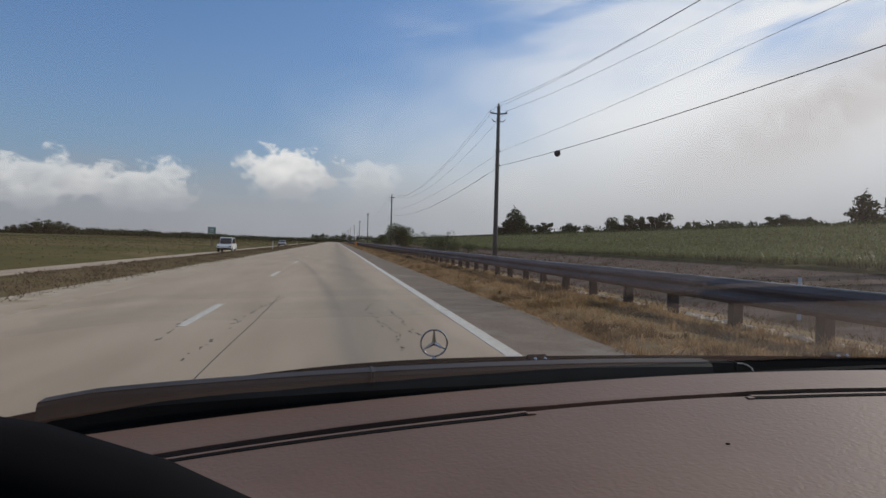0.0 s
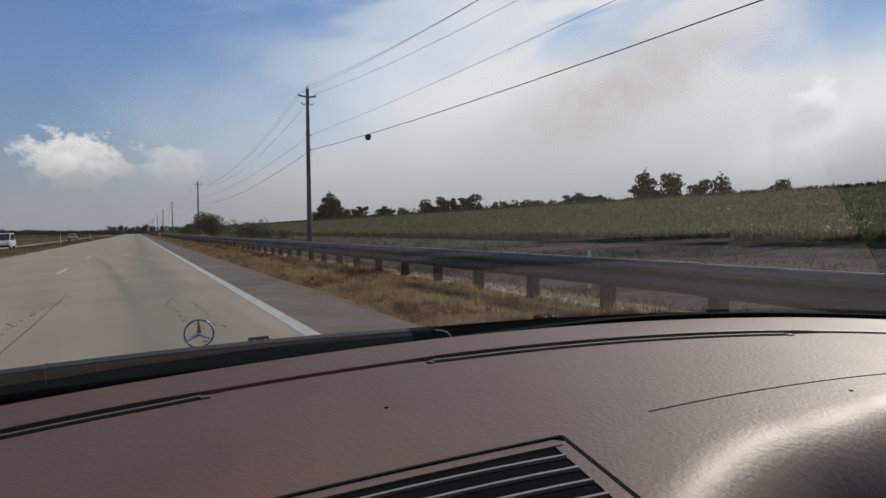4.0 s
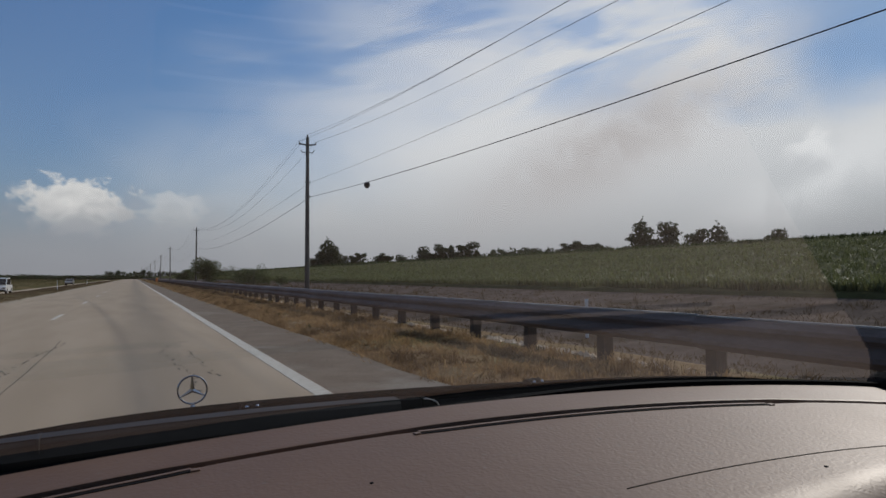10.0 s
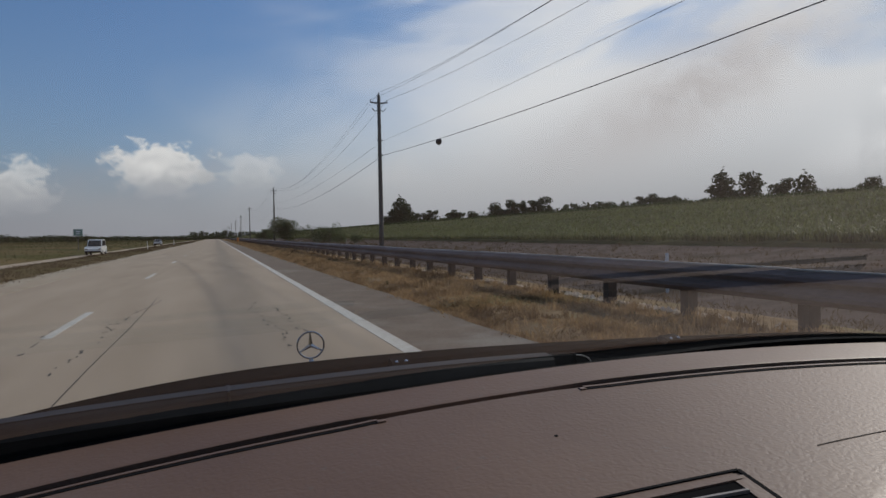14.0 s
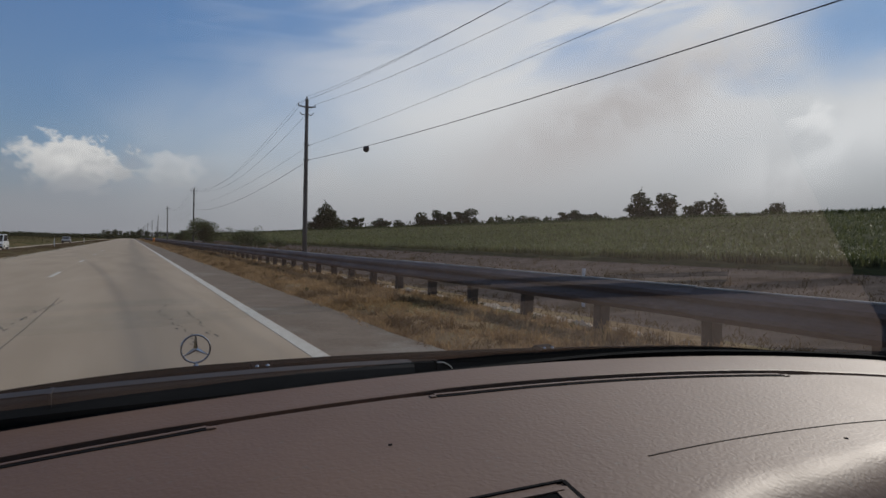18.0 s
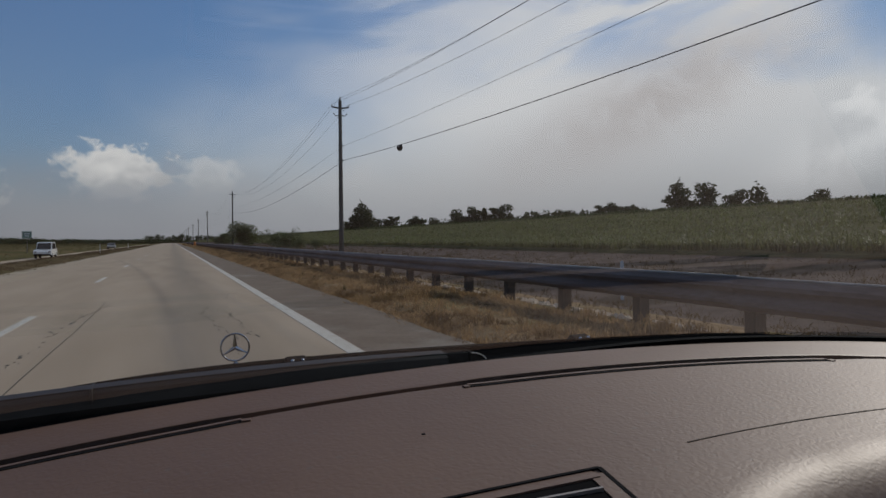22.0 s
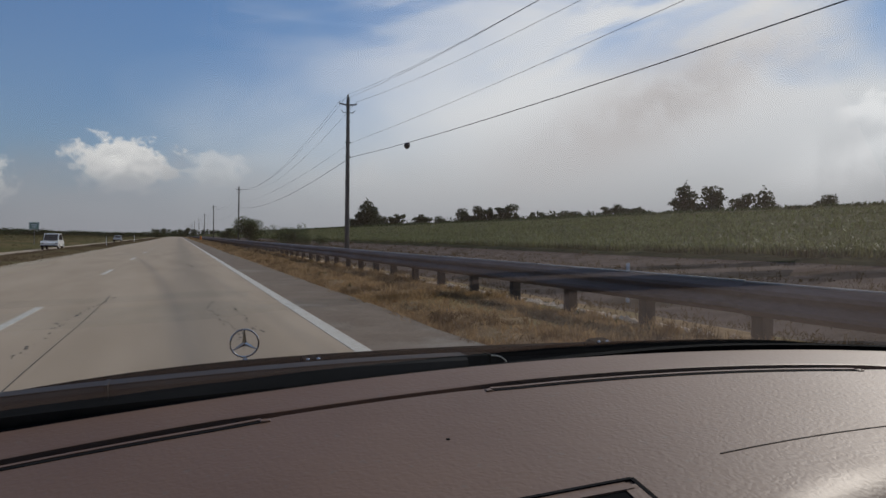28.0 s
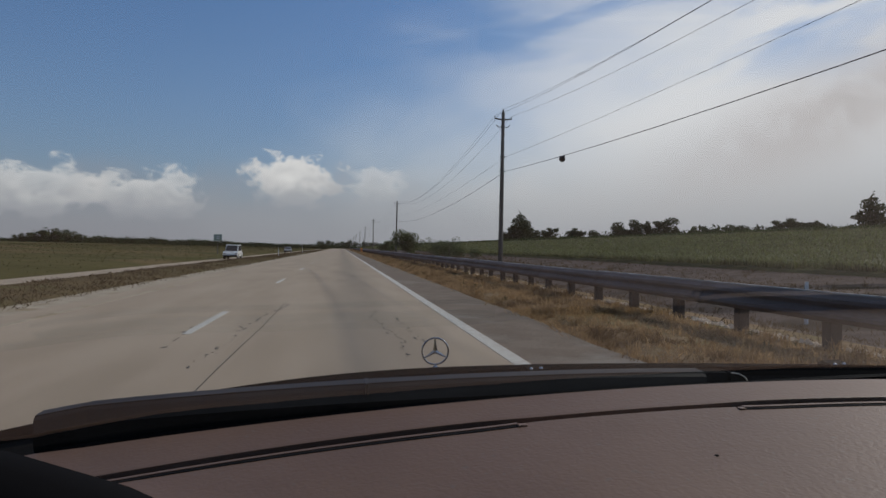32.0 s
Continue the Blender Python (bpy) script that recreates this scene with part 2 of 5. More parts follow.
def glass(name, tint=(0.93, 0.95, 0.94), grime=0.004):
    """Thin pane: clear, with a Fresnel gloss and a faint film of dirt."""
    m = bpy.data.materials.new(name)
    m.use_nodes = True
    g = Graph(m.node_tree)
    clear = g.node("ShaderNodeBsdfTransparent")
    clear.inputs[0].default_value = (*tint, 1)
    gloss = g.node("ShaderNodeBsdfGlossy")
    gloss.inputs["Roughness"].default_value = 0.0
    fresnel = g.node("ShaderNodeFresnel")
    fresnel.inputs[0].default_value = 1.52
    mixer = g.node("ShaderNodeMixShader")
    g.link(g.math("MULTIPLY", fresnel.outputs[0], 2.35, clamp=True), mixer.inputs[0])
    g.link(clear.outputs[0], mixer.inputs[1])
    g.link(gloss.outputs[0], mixer.inputs[2])
    film = g.node("ShaderNodeBsdfTranslucent")
    film.inputs[0].default_value = (0.9, 0.88, 0.85, 1)
    dirty = g.node("ShaderNodeMixShader")
    dirt = g.noise(g.node("ShaderNodeTexCoord").outputs["Object"], 3.0, 5.0)
    g.link(g.math("MULTIPLY", dirt, grime), dirty.inputs[0])
    g.link(mixer.outputs[0], dirty.inputs[1])
    g.link(film.outputs[0], dirty.inputs[2])
    g.link(dirty.outputs[0], g.node("ShaderNodeOutputMaterial").inputs[0])
    return m


def road_concrete():
    """Worn pale concrete with darker wheel paths and stains."""
    m = bpy.data.materials.new("worn pale concrete")
    m.use_nodes = True
    g = Graph(m.node_tree)
    shader = g.node("ShaderNodeBsdfPrincipled")
    v = g.node("ShaderNodeTexCoord").outputs["Object"]
    sep = g.node("ShaderNodeSeparateXYZ")
    g.link(v, sep.inputs[0])
    stretched = g.join(sep.outputs[0], g.math("MULTIPLY", sep.outputs[1], 0.14), 0.0)
    colour = g.mix(g.step(g.noise(stretched, 1.3, 6.0), 0.3, 0.7), (0.284, 0.227, 0.168), (0.350, 0.284, 0.216))
    # the oil-darkened band between the wheel tracks
    off = g.math("ABSOLUTE", g.math("SUBTRACT", sep.outputs[0], 0.35))
    along = g.join(g.math("MULTIPLY", sep.outputs[0], 0.8), g.math("MULTIPLY", sep.outputs[1], 0.02), 0.0)
    band = g.math("MULTIPLY", g.step(off, 0.95, 0.0), g.math("ADD", 0.45, g.math("MULTIPLY", g.noise(along, 1.2, 3.0), 0.55)))
    colour = g.mix(g.math("MULTIPLY", band, 0.72), colour, (0.170, 0.146, 0.120))
    colour = g.mix(g.math("MULTIPLY", g.step(g.noise(v, 3.5, 6.0, 0.65), 0.6, 0.75), 0.35), colour, (0.175, 0.150, 0.125))
    speck = g.noise(v, 90.0, 2.0, 0.7)
    colour = g.mix(0.35, colour, g.mix(speck, (0.2, 0.2, 0.2), (0.8, 0.8, 0.8)), "OVERLAY")
    g.link(colour, shader.inputs["Base Color"])
    shader.inputs["Roughness"].default_value = 0.85
    shader.inputs["Specular IOR Level"].default_value = 0.15
    b = g.node("ShaderNodeBump")
    b.inputs["Strength"].default_value, b.inputs["Distance"].default_value = 0.4, 0.004
    g.link(speck, b.inputs["Height"])
    g.link(b.outputs[0], shader.inputs["Normal"])
    g.link(shader.outputs[0], g.node("ShaderNodeOutputMaterial").inputs[0])
    return m


M_ROAD = road_concrete()
M_SHOULDER = surface("grey asphalt shoulder", (0.132, 0.104, 0.082), (0.172, 0.138, 0.110), 1.6, 0.9, fine=0.5, bump=0.4, bump_scale=70, third=(0.20, 0.18, 0.155), third_scale=0.5, spec=0.1)
M_SAND = surface("pale sandy edge", (0.30, 0.26, 0.20), (0.38, 0.33, 0.26), 3.0, 0.95, fine=0.4, bump=0.5, third=(0.24, 0.19, 0.12), third_scale=1.2, spec=0.05)
M_PAINT = surface("worn white road paint", (0.38, 0.36, 0.32), (0.50, 0.475, 0.43), 9.0, 0.7, fine=0.3, third=(0.34, 0.31, 0.27), third_scale=6.0, third_at=(0.6, 0.72), spec=0.2)
M_TAR = surface("black crack sealing", (0.02, 0.019, 0.017), (0.05, 0.045, 0.04), 20.0, 0.8)
M_DRY = surface("dry grass soil", (0.15, 0.100, 0.056), (0.25, 0.178, 0.108), 2.5, 0.95, fine=0.5, bump=0.8, bump_scale=25, third=(0.14, 0.13, 0.06), third_scale=0.3, spec=0.02)
M_MEDIAN = surface("brown median grass", (0.075, 0.058, 0.030), (0.13, 0.098, 0.052), 1.5, 0.95, fine=0.5, bump=0.8, bump_scale=18, third=(0.09, 0.085, 0.035), third_scale=0.2, spec=0.02)
M_MEADOW = surface("olive rough grassland", (0.056, 0.054, 0.020), (0.088, 0.078, 0.032), 0.12, 0.95, fine=0.5, bump=0.8, bump_scale=6, third=(0.12, 0.090, 0.045), third_scale=0.03, third_at=(0.48, 0.62), spec=0.02)
M_BANK = surface("dark earth bank with dead weeds", (0.075, 0.058, 0.051), (0.125, 0.099, 0.087), 1.4, 0.95, fine=0.5, bump=0.9, bump_scale=9, third=(0.045, 0.037, 0.028), third_scale=0.35, spec=0.02)
M_SOIL = surface("field soil", (0.05, 0.045, 0.025), (0.09, 0.08, 0.04), 0.6, 0.95, bump=0.6, bump_scale=8, spec=0.02)
M_BLADE_DRY = surface("straw grass blades", (0.22, 0.132, 0.062), (0.50, 0.345, 0.185), 3.0, 0.8, island=0.75, third=(0.125, 0.078, 0.036), third_scale=0.9, third_at=(0.46, 0.62), spec=0.1, thin=0.45)
M_BLADE_BROWN = surface("brown grass blades", (0.082, 0.057, 0.033), (0.128, 0.092, 0.053), 2.0, 0.85, island=0.7, spec=0.05, thin=0.4)
M_CANE = surface("sugar cane leaves", (0.040, 0.052, 0.014), (0.190, 0.200, 0.085), 0.35, 0.5, island=0.75, spec=0.3, third=(0.20, 0.19, 0.09), third_scale=0.5, third_at=(0.62, 0.75), thin=0.5)
M_CANE_TALL = surface("tall cane leaves", (0.030, 0.048, 0.014), (0.085, 0.105, 0.036), 0.35, 0.6, island=0.6, spec=0.1, thin=0.35)
M_BLADE_OLIVE = surface("olive grass blades", (0.052, 0.050, 0.019), (0.092, 0.082, 0.036), 2.0, 0.85, island=0.6, spec=0.05, thin=0.4)
M_CANE_DARK = surface("cane field depth", (0.050, 0.052, 0.022), (0.082, 0.084, 0.036), 0.8, 0.9, bump=0.8, bump_scale=4, spec=0.02)
M_LEAF = surface("tree leaves", (0.022, 0.034, 0.014), (0.065, 0.080, 0.034), 0.6, 0.7, island=0.6, spec=0.1, thin=0.25)
M_BUSH = surface("roadside bush leaves", (0.030, 0.048, 0.014), (0.105, 0.125, 0.045), 0.9, 0.6, island=0.65, spec=0.2, thin=0.35)
M_BARK = surface("grey bark", (0.06, 0.05, 0.04), (0.13, 0.11, 0.09), 3.0, 0.9, bump=0.7, bump_scale=12, stretch=(1, 1, 0.2))
M_POLE = surface("weathered utility pole", (0.060, 0.057, 0.052), (0.125, 0.118, 0.105), 3.0, 0.85, fine=0.4, bump=0.5, bump_scale=18, stretch=(1, 1, 0.08))
M_IRON = surface("dull grey hardware", (0.09, 0.09, 0.09), (0.18, 0.18, 0.18), 8.0, 0.5, metal=0.7)
M_WIRE = surface("dark cable", (0.018, 0.018, 0.02), (0.035, 0.035, 0.038), 2.0, 0.6)
M_RAIL = surface("dark weathered steel rail", (0.126, 0.101, 0.096), (0.186, 0.152, 0.147), 2.0, 0.75, metal=0.05, spec=0.15, fine=0.4, bump=0.2, bump_scale=30, stretch=(1, 0.25, 1), third=(0.085, 0.060, 0.046), third_scale=1.0, third_at=(0.55, 0.7))
M_POST = surface("brown timber post", (0.042, 0.028, 0.020), (0.090, 0.063, 0.045), 5.0, 0.9, fine=0.4, bump=0.6, bump_scale=30, stretch=(1, 1, 0.2), per_object=0.5)
M_STONE = surface("pale crushed limestone", (0.42, 0.33, 0.24), (0.60, 0.50, 0.385), 8.0, 0.95, island=0.5, bump=0.5, spec=0.1)
M_DASH = leather()
M_BLACK = surface("black plastic", (0.008, 0.008, 0.009), (0.016, 0.016, 0.017), 12.0, 0.9, spec=0.03, bump=0.2, bump_scale=300)
M_WHEEL = surface("matt black wheel rim", (0.006, 0.006, 0.007), (0.010, 0.010, 0.011), 6.0, 0.9, spec=0.02)
M_RUBBER = surface("black rubber", (0.005, 0.005, 0.005), (0.010, 0.010, 0.010), 10.0, 0.9, spec=0.03, bump=0.2, bump_scale=120)
M_COWL = surface("dusty dark cowl", (0.006, 0.006, 0.007), (0.014, 0.013, 0.013), 7.0, 0.9, spec=0.03, third=(0.020, 0.017, 0.015), third_scale=3.0, third_at=(0.55, 0.75), bump=0.2, bump_scale=120)
M_PAINTWORK = surface("dark brown car paint", (0.0050, 0.0053, 0.0056), (0.009, 0.0092, 0.0095), 3.0, 0.9, spec=0.0, fine=0.3, third=(0.014, 0.014, 0.014), third_scale=4.0, third_at=(0.6, 0.8))
M_CHROME = surface("chrome", (0.34, 0.34, 0.35), (0.46, 0.46, 0.46), 20.0, 0.14, metal=1.0)
M_SEAM = surface("dark brown seam", (0.030, 0.020, 0.016), (0.045, 0.031, 0.025), 60.0, 0.8, spec=0.2)
M_CARRIER = surface("worn grey wiper metal", (0.008, 0.008, 0.008), (0.024, 0.023, 0.022), 12.0, 0.5, spec=0.16, third=(0.006, 0.006, 0.006), third_scale=9.0, stretch=(0.35, 1, 1))
# the pale tone paints the sun's glint along the rail's top edge
M_LIP = surface("bright worn steel edge", (0.22, 0.21, 0.20), (0.42, 0.40, 0.38), 6.0, 0.5, metal=0.2, stretch=(1, 0.2, 1), third=(0.12, 0.09, 0.07), third_scale=1.5)
M_LINER = surface("dark cloth lining", (0.020, 0.017, 0.015), (0.036, 0.031, 0.028), 30.0, 0.95)
M_GLASS = glass("windscreen glass")
M_TINT = glass("tinted car glass", (0.25, 0.27, 0.27))
M_WHITE = surface("white car paint", (0.62, 0.62, 0.62), (0.72, 0.72, 0.72), 2.0, 0.3, coat=0.5)
M_SILVER = surface("silver car paint", (0.30, 0.31, 0.32), (0.38, 0.39, 0.40), 2.0, 0.3, metal=0.4, coat=0.5)
# lighter than the dashboard brown: sheen on the louvres put into the colour
M_LOUVRE = surface("satin brown louvre", (0.17, 0.145, 0.13), (0.23, 0.20, 0.18), 30.0, 0.35, spec=0.5)
M_SIGN = surface("sign green", (0.10, 0.19, 0.15), (0.14, 0.24, 0.19), 4.0, 0.5)
M_ORANGE = surface("orange plastic", (0.50, 0.15, 0.02), (0.62, 0.20, 0.03), 5.0, 0.6, fine=0.3)

# ---------------------------------------------------------------- builders


def empty(name, m=None, **tags):
    ob = new(name)
    ob.empty_display_size = 0.2
    if m is not None:
        ob.matrix_world = m
    return tagged(ob, **tags)


def finish(bm, smooth=False):
    me = bpy.data.meshes.new("mesh")
    bm.normal_update()
    if smooth:
        for f in bm.faces:
            f.smooth = True
    bm.to_mesh(me)
    bm.free()
    return me


def part(name, bm, material, parent, label="", smooth=False):
    me = finish(bm, smooth)
    me.materials.append(material)
    ob = new(name, me)
    ob.parent = parent
    return tagged(ob, label=label)


def share(name, mesh, parent, m):
    ob = new(name, mesh)
    ob.parent = parent
    ob.matrix_basis = m
    return ob


def solid(name, bm, material, label, category, kind="", group="", m=None, smooth=False):
    me = finish(bm, smooth)
    me.materials.append(material)
    ob = new(name, me)
    if m is not None:
        ob.matrix_world = m
    return tagged(ob, label=label, category=category, group=group, kind=kind)


def box(bm, x0, x1, y0, y1, z0, z1, m=None, bevel=0.0):
    r = bmesh.ops.create_cube(bm, size=1.0)
    verts = r["verts"]
    for v in verts:
        v.co = Vector(((x0 + x1) / 2 + v.co.x * (x1 - x0), (y0 + y1) / 2 + v.co.y * (y1 - y0), (z0 + z1) / 2 + v.co.z * (z1 - z0)))
    if bevel:
        edges = {e for v in verts for e in v.link_edges}
        out = bmesh.ops.bevel(bm, geom=list(edges), offset=bevel, segments=2, affect="EDGES", profile=0.5)
        verts = {v for f in out["faces"] for v in f.verts} | {v for v in verts if v.is_valid}
    if m is not None:
        for v in verts:
            v.co = m @ v.co
    return bm


def loft(bm, rings, close=True, caps=True):
    """Skin a list of rings of points."""
    made = [[bm.verts.new(p) for p in ring] for ring in rings]
    n = len(made[0])
    for a, b in zip(made, made[1:]):
        for i in range(n if close else n - 1):
            j = (i + 1) % n
            bm.faces.new((a[i], a[j], b[j], b[i]))
    if caps and close:
        bm.faces.new(made[0][::-1])
        bm.faces.new(made[-1])
    return bm


def tube(bm, points, radius, sides=8, caps=True):
    """A round bar along points; radius is one number or one per point."""
    pts = [Vector(p) for p in points]
    rings = []
    for i, p in enumerate(pts):
        d = (pts[min(i + 1, len(pts) - 1)] - pts[max(i - 1, 0)]).normalized()
        side = d.cross(Vector((0, 0, 1)))
        side = side.normalized() if side.length > 1e-3 else Vector((1, 0, 0))
        up = side.cross(d)
        r = radius if isinstance(radius, (int, float)) else radius[i]
        rings.append([p + (side * math.cos(a) + up * math.sin(a)) * r for a in (2 * math.pi * k / sides for k in range(sides))])
    return loft(bm, rings, True, caps)


def ribbon(bm, points, half, lift=0.0, thick=0.002):
    """A flat strip laid along points on the xy plane, with thickness."""
    pts = [Vector(p) for p in points]
    rings = []
    for i, p in enumerate(pts):
        d = pts[min(i + 1, len(pts) - 1)] - pts[max(i - 1, 0)]
        d.z = 0
        side = Vector((d.y, -d.x, 0)).normalized() * half
        top = Vector((0, 0, lift))
        low = Vector((0, 0, lift - thick))
        rings.append([p - side + top, p + side + top, p + side + low, p - side + low])
    return loft(bm, rings)


def cloud_of_faces(name, verts, faces, material, label="", category="", kind="", parent=None, group=""):
    me = bpy.data.meshes.new("mesh")
    me.from_pydata(verts, [], faces)
    me.materials.append(material)
    ob = new(name, me)
    ob.parent = parent
    return tagged(ob, label=label, category=category, kind=kind, group=group)


def ease(a, b, x):
    u = min(max((x - a) / (b - a), 0.0), 1.0)
    return u * u * (3 - 2 * u)


# ---------------------------------------------------------------- ground and road
EDGE_X, DASH_X, JOINT_X, LEFT_X, VERGE_X = 1.68, -1.92, -1.12, -4.85, 3.0
FAR_R, FAR_L = -11.2, -15.5
Y_ROWS = [-420, -120, -40, -10, 0, 10, 25, 50, 80, 120, 180, 260, 400, 700, 1200, 2200, 4700]


def ground_height(x):
    knots = [(-4600, 4.0), (-300, 1.0), (-60, 0.25), (-26, -0.15), (-18, -0.45), (-15.6, -0.74), (-12.0, -0.80), (-10.2, -0.55), (-8.8, -0.08), (-7.4, 0.02), (-6.0, 0.03), (-5.2, -0.02), (-4.6, -0.06), (3.3, -0.06), (3.6, 0.0), (5.6, 0.02), (7.0, -0.08), (9.0, -0.35), (11.0, -0.05), (12.5, 0.12), (15.5, 0.10), (18.5, 0.52), (30, 0.52), (300, 0.5), (4600, 3.0)]
    for (xa, za), (xb, zb) in zip(knots, knots[1:]):
        if xa <= x <= xb:
            return za + (zb - za) * (x - xa) / (xb - xa)
    return 0.0


def build_ground():
    xs = [-4600, -1500, -600, -300, -150, -60, -40, -26, -18, -15.6, -12.0, -10.2, -8.8, -7.4, -6.6, -6.0, -5.2, -4.6, 0, 3.3, 3.6, 4.4, 5.6, 7.0, 8.0, 9.0, 10.0, 11.0, 12.5, 14.0, 15.5, 18.5, 30, 90, 300, 1000, 4600]
    verts = []
    for yy in Y_ROWS:
        for xx in xs:
            wob = 0.05 * noise.noise(Vector((xx * 0.4, yy * 0.2, 0))) if 3.5 < xx < 19 or -8.5 < xx < -5 else 0.0
            verts.append((xx, yy, ground_height(xx) + wob))
    n = len(xs)
    faces, slots = [], []
    for j in range(len(Y_ROWS) - 1):
        for i in range(n - 1):
            faces.append((j * n + i, j * n + i + 1, (j + 1) * n + i + 1, (j + 1) * n + i))
            mid = (xs[i] + xs[i + 1]) / 2
            slots.append(0 if mid < -12.5 else 1 if mid < -4.6 else 2 if mid < 7 else 3 if mid < 18.5 else 4)
    me = bpy.data.meshes.new("ground")
    me.from_pydata(verts, [], faces)
    for mt in (M_MEADOW, M_MEDIAN, M_DRY, M_BANK, M_SOIL):
        me.materials.append(mt)
    me.polygons.foreach_set("material_index", slots)
    ob = new("ground", me)
    tagged(ob, "flat ground of dry grass verge, earth bank and grassland", "ground", kind="structure")


build_ground()


def slab(name, x0, x1, top, material, label, category, ys=Y_ROWS, ragged=0.0, thick=0.08):
    bm = bmesh.new()
    rings = []
    steps = []
    for a, b in zip(ys, ys[1:]):
        k = max(1, int((b - a) / 2.0)) if ragged and -15 <= a < 180 else 1
        steps += [a + (b - a) * i / k for i in range(k)]
    steps.append(ys[-1])
    for yy in steps:
        r = ragged * noise.noise(Vector((yy * 0.7, x1, 0))) if ragged else 0.0
        rings.append([(x0, yy, top), (x1 + r, yy, top), (x1 + r, yy, top - thick), (x0, yy, top - thick)])
    loft(bm, rings)
    return solid(name, bm, material, label, category, kind="structure")


slab("road", LEFT_X, EDGE_X + 0.10, 0.0, M_ROAD, "worn pale concrete carriageway with two lanes", "road")
slab("shoulder", EDGE_X + 0.10, VERGE_X, -0.004, M_SHOULDER, "grey asphalt hard shoulder beside the edge line", "shoulder", ragged=0.16)
slab("sandy_edge", LEFT_X - 0.7, LEFT_X, -0.006, M_SAND, "pale sandy strip along the median", "verge", ragged=0.0)
slab("far_road", FAR_L, FAR_R, -0.72, M_ROAD, "pale concrete carriageway beyond the median", "road", thick=0.1)


def build_markings():
    rnd = random.Random(4)
    bm = bmesh.new()
    box(bm, EDGE_X - 0.085, EDGE_X + 0.085, -100, 1500, 0.0, 0.004)
    solid("edge_line", bm, M_PAINT, "solid white painted edge line on the road", "road marking", kind="structure")
    bm = bmesh.new()
    box(bm, LEFT_X + 0.45, LEFT_X + 0.57, -100, 1500, 0.0, 0.004)
    solid("median_line", bm, M_SAND, "faded pale painted line along the median side", "road marking", kind="structure")
    first = None
    for i in range(30):
        yy = -15.5 + i * 12.2
        if first is None:
            bm = bmesh.new()
            box(bm, -0.055, 0.055, 0, 3.0, 0, 0.004)
            first = solid("lane_dash", bm, M_PAINT, "worn white dash between the two lanes", "road marking", group="lane dashes", m=pose(DASH_X, yy, 0))
            first["kind"] = "structure"
        else:
            copy_thing(first, pose(DASH_X, yy, 0))
    # longitudinal joint and irregular cracks
    bm = bmesh.new()
    ribbon(bm, [(JOINT_X + 0.015 * rnd.uniform(-1, 1), -10 + i * 1.5, 0.0) for i in range(7, 17)], 0.004, 0.004, 0.004)
    solid("road_joint", bm, M_TAR, "dark sealed joint running along the lane", "joint", kind="structure")
    # spalled cracks: broken chains of small dark pits
    for x0, y0, n, drift in ((-1.38, 6.3, 46, 0.004), (0.62, 7.0, 40, 0.004), (0.98, 8.2, 24, -0.004), (-1.95, 7.4, 16, 0.006), (0.45, 26.0, 24, 0.0)):
        bm = bmesh.new()
        xx, yy = x0, y0
        for k in range(n):
            xx += rnd.gauss(drift, 0.030)
            yy += rnd.uniform(0.03, 0.16)
            if rnd.random() < 0.25:
                yy += rnd.uniform(0.1, 0.35)
            r = rnd.uniform(0.006, 0.019)
            a0 = rnd.uniform(0, 6.3)
            ring = [(xx + r * rnd.uniform(0.5, 1.5) * math.cos(a0 + q * 1.05), yy + 2.6 * r * rnd.uniform(0.5, 1.5) * math.sin(a0 + q * 1.05)) for q in range(6)]
            loft(bm, [[(px, py, 0.0005) for px, py in ring], [(xx + (px - xx) * 0.8, yy + (py - yy) * 0.8, 0.004) for px, py in ring]])
        solid("road_crack", bm, M_TAR, "chain of dark spalled pits in the concrete lane", "crack", group="road cracks", kind="structure")


build_markings()


def grass(name, count, xa, xb, ya, yb, h0, h1, width, material, label, seed, power=1.0):
    """Thin bent blades scattered over a strip, denser towards small y; returns one stuff object."""
    rng = np.random.RandomState(seed)
    x = rng.uniform(xa, xb, count)
    y = ya + (yb - ya) * rng.uniform(0, 1, count) ** power
    clump = np.array([noise.noise(Vector((a * 1.1, b * 0.8, seed))) for a, b in zip(x, y)])
    keep = clump > rng.uniform(-0.75, 0.25, count)
    x, y, clump = x[keep], y[keep], clump[keep]
    n = len(x)
    z = np.array([ground_height(a) for a in x]) - 0.02
    h = rng.uniform(h0, h1, n) * (0.75 + 0.7 * np.clip(clump, -0.3, 1))
    w = width * (1 + y / 40.0)
    a = rng.uniform(0, 2 * np.pi, n)
    lean = rng.uniform(0.2, 1.3, n) * h
    la = rng.uniform(0, 2 * np.pi, n)
    dx, dy = np.cos(a) * w, np.sin(a) * w
    v = np.empty((n, 4, 3))
    v[:, 0] = np.stack([x - dx, y - dy, z], 1)
    v[:, 1] = np.stack([x + dx, y + dy, z], 1)
    v[:, 2] = np.stack([x + dx * 0.6 + np.cos(la) * lean * 0.4, y + dy * 0.6 + np.sin(la) * lean * 0.4, z + h * 0.6], 1)
    v[:, 3] = np.stack([x + np.cos(la) * lean, y + np.sin(la) * lean, z + h], 1)
    faces = [(i * 4, i * 4 + 1, i * 4 + 2, i * 4 + 3) for i in range(n)]
    cloud_of_faces(name, v.reshape(-1, 3).tolist(), faces, material, label, "grass", "stuff")


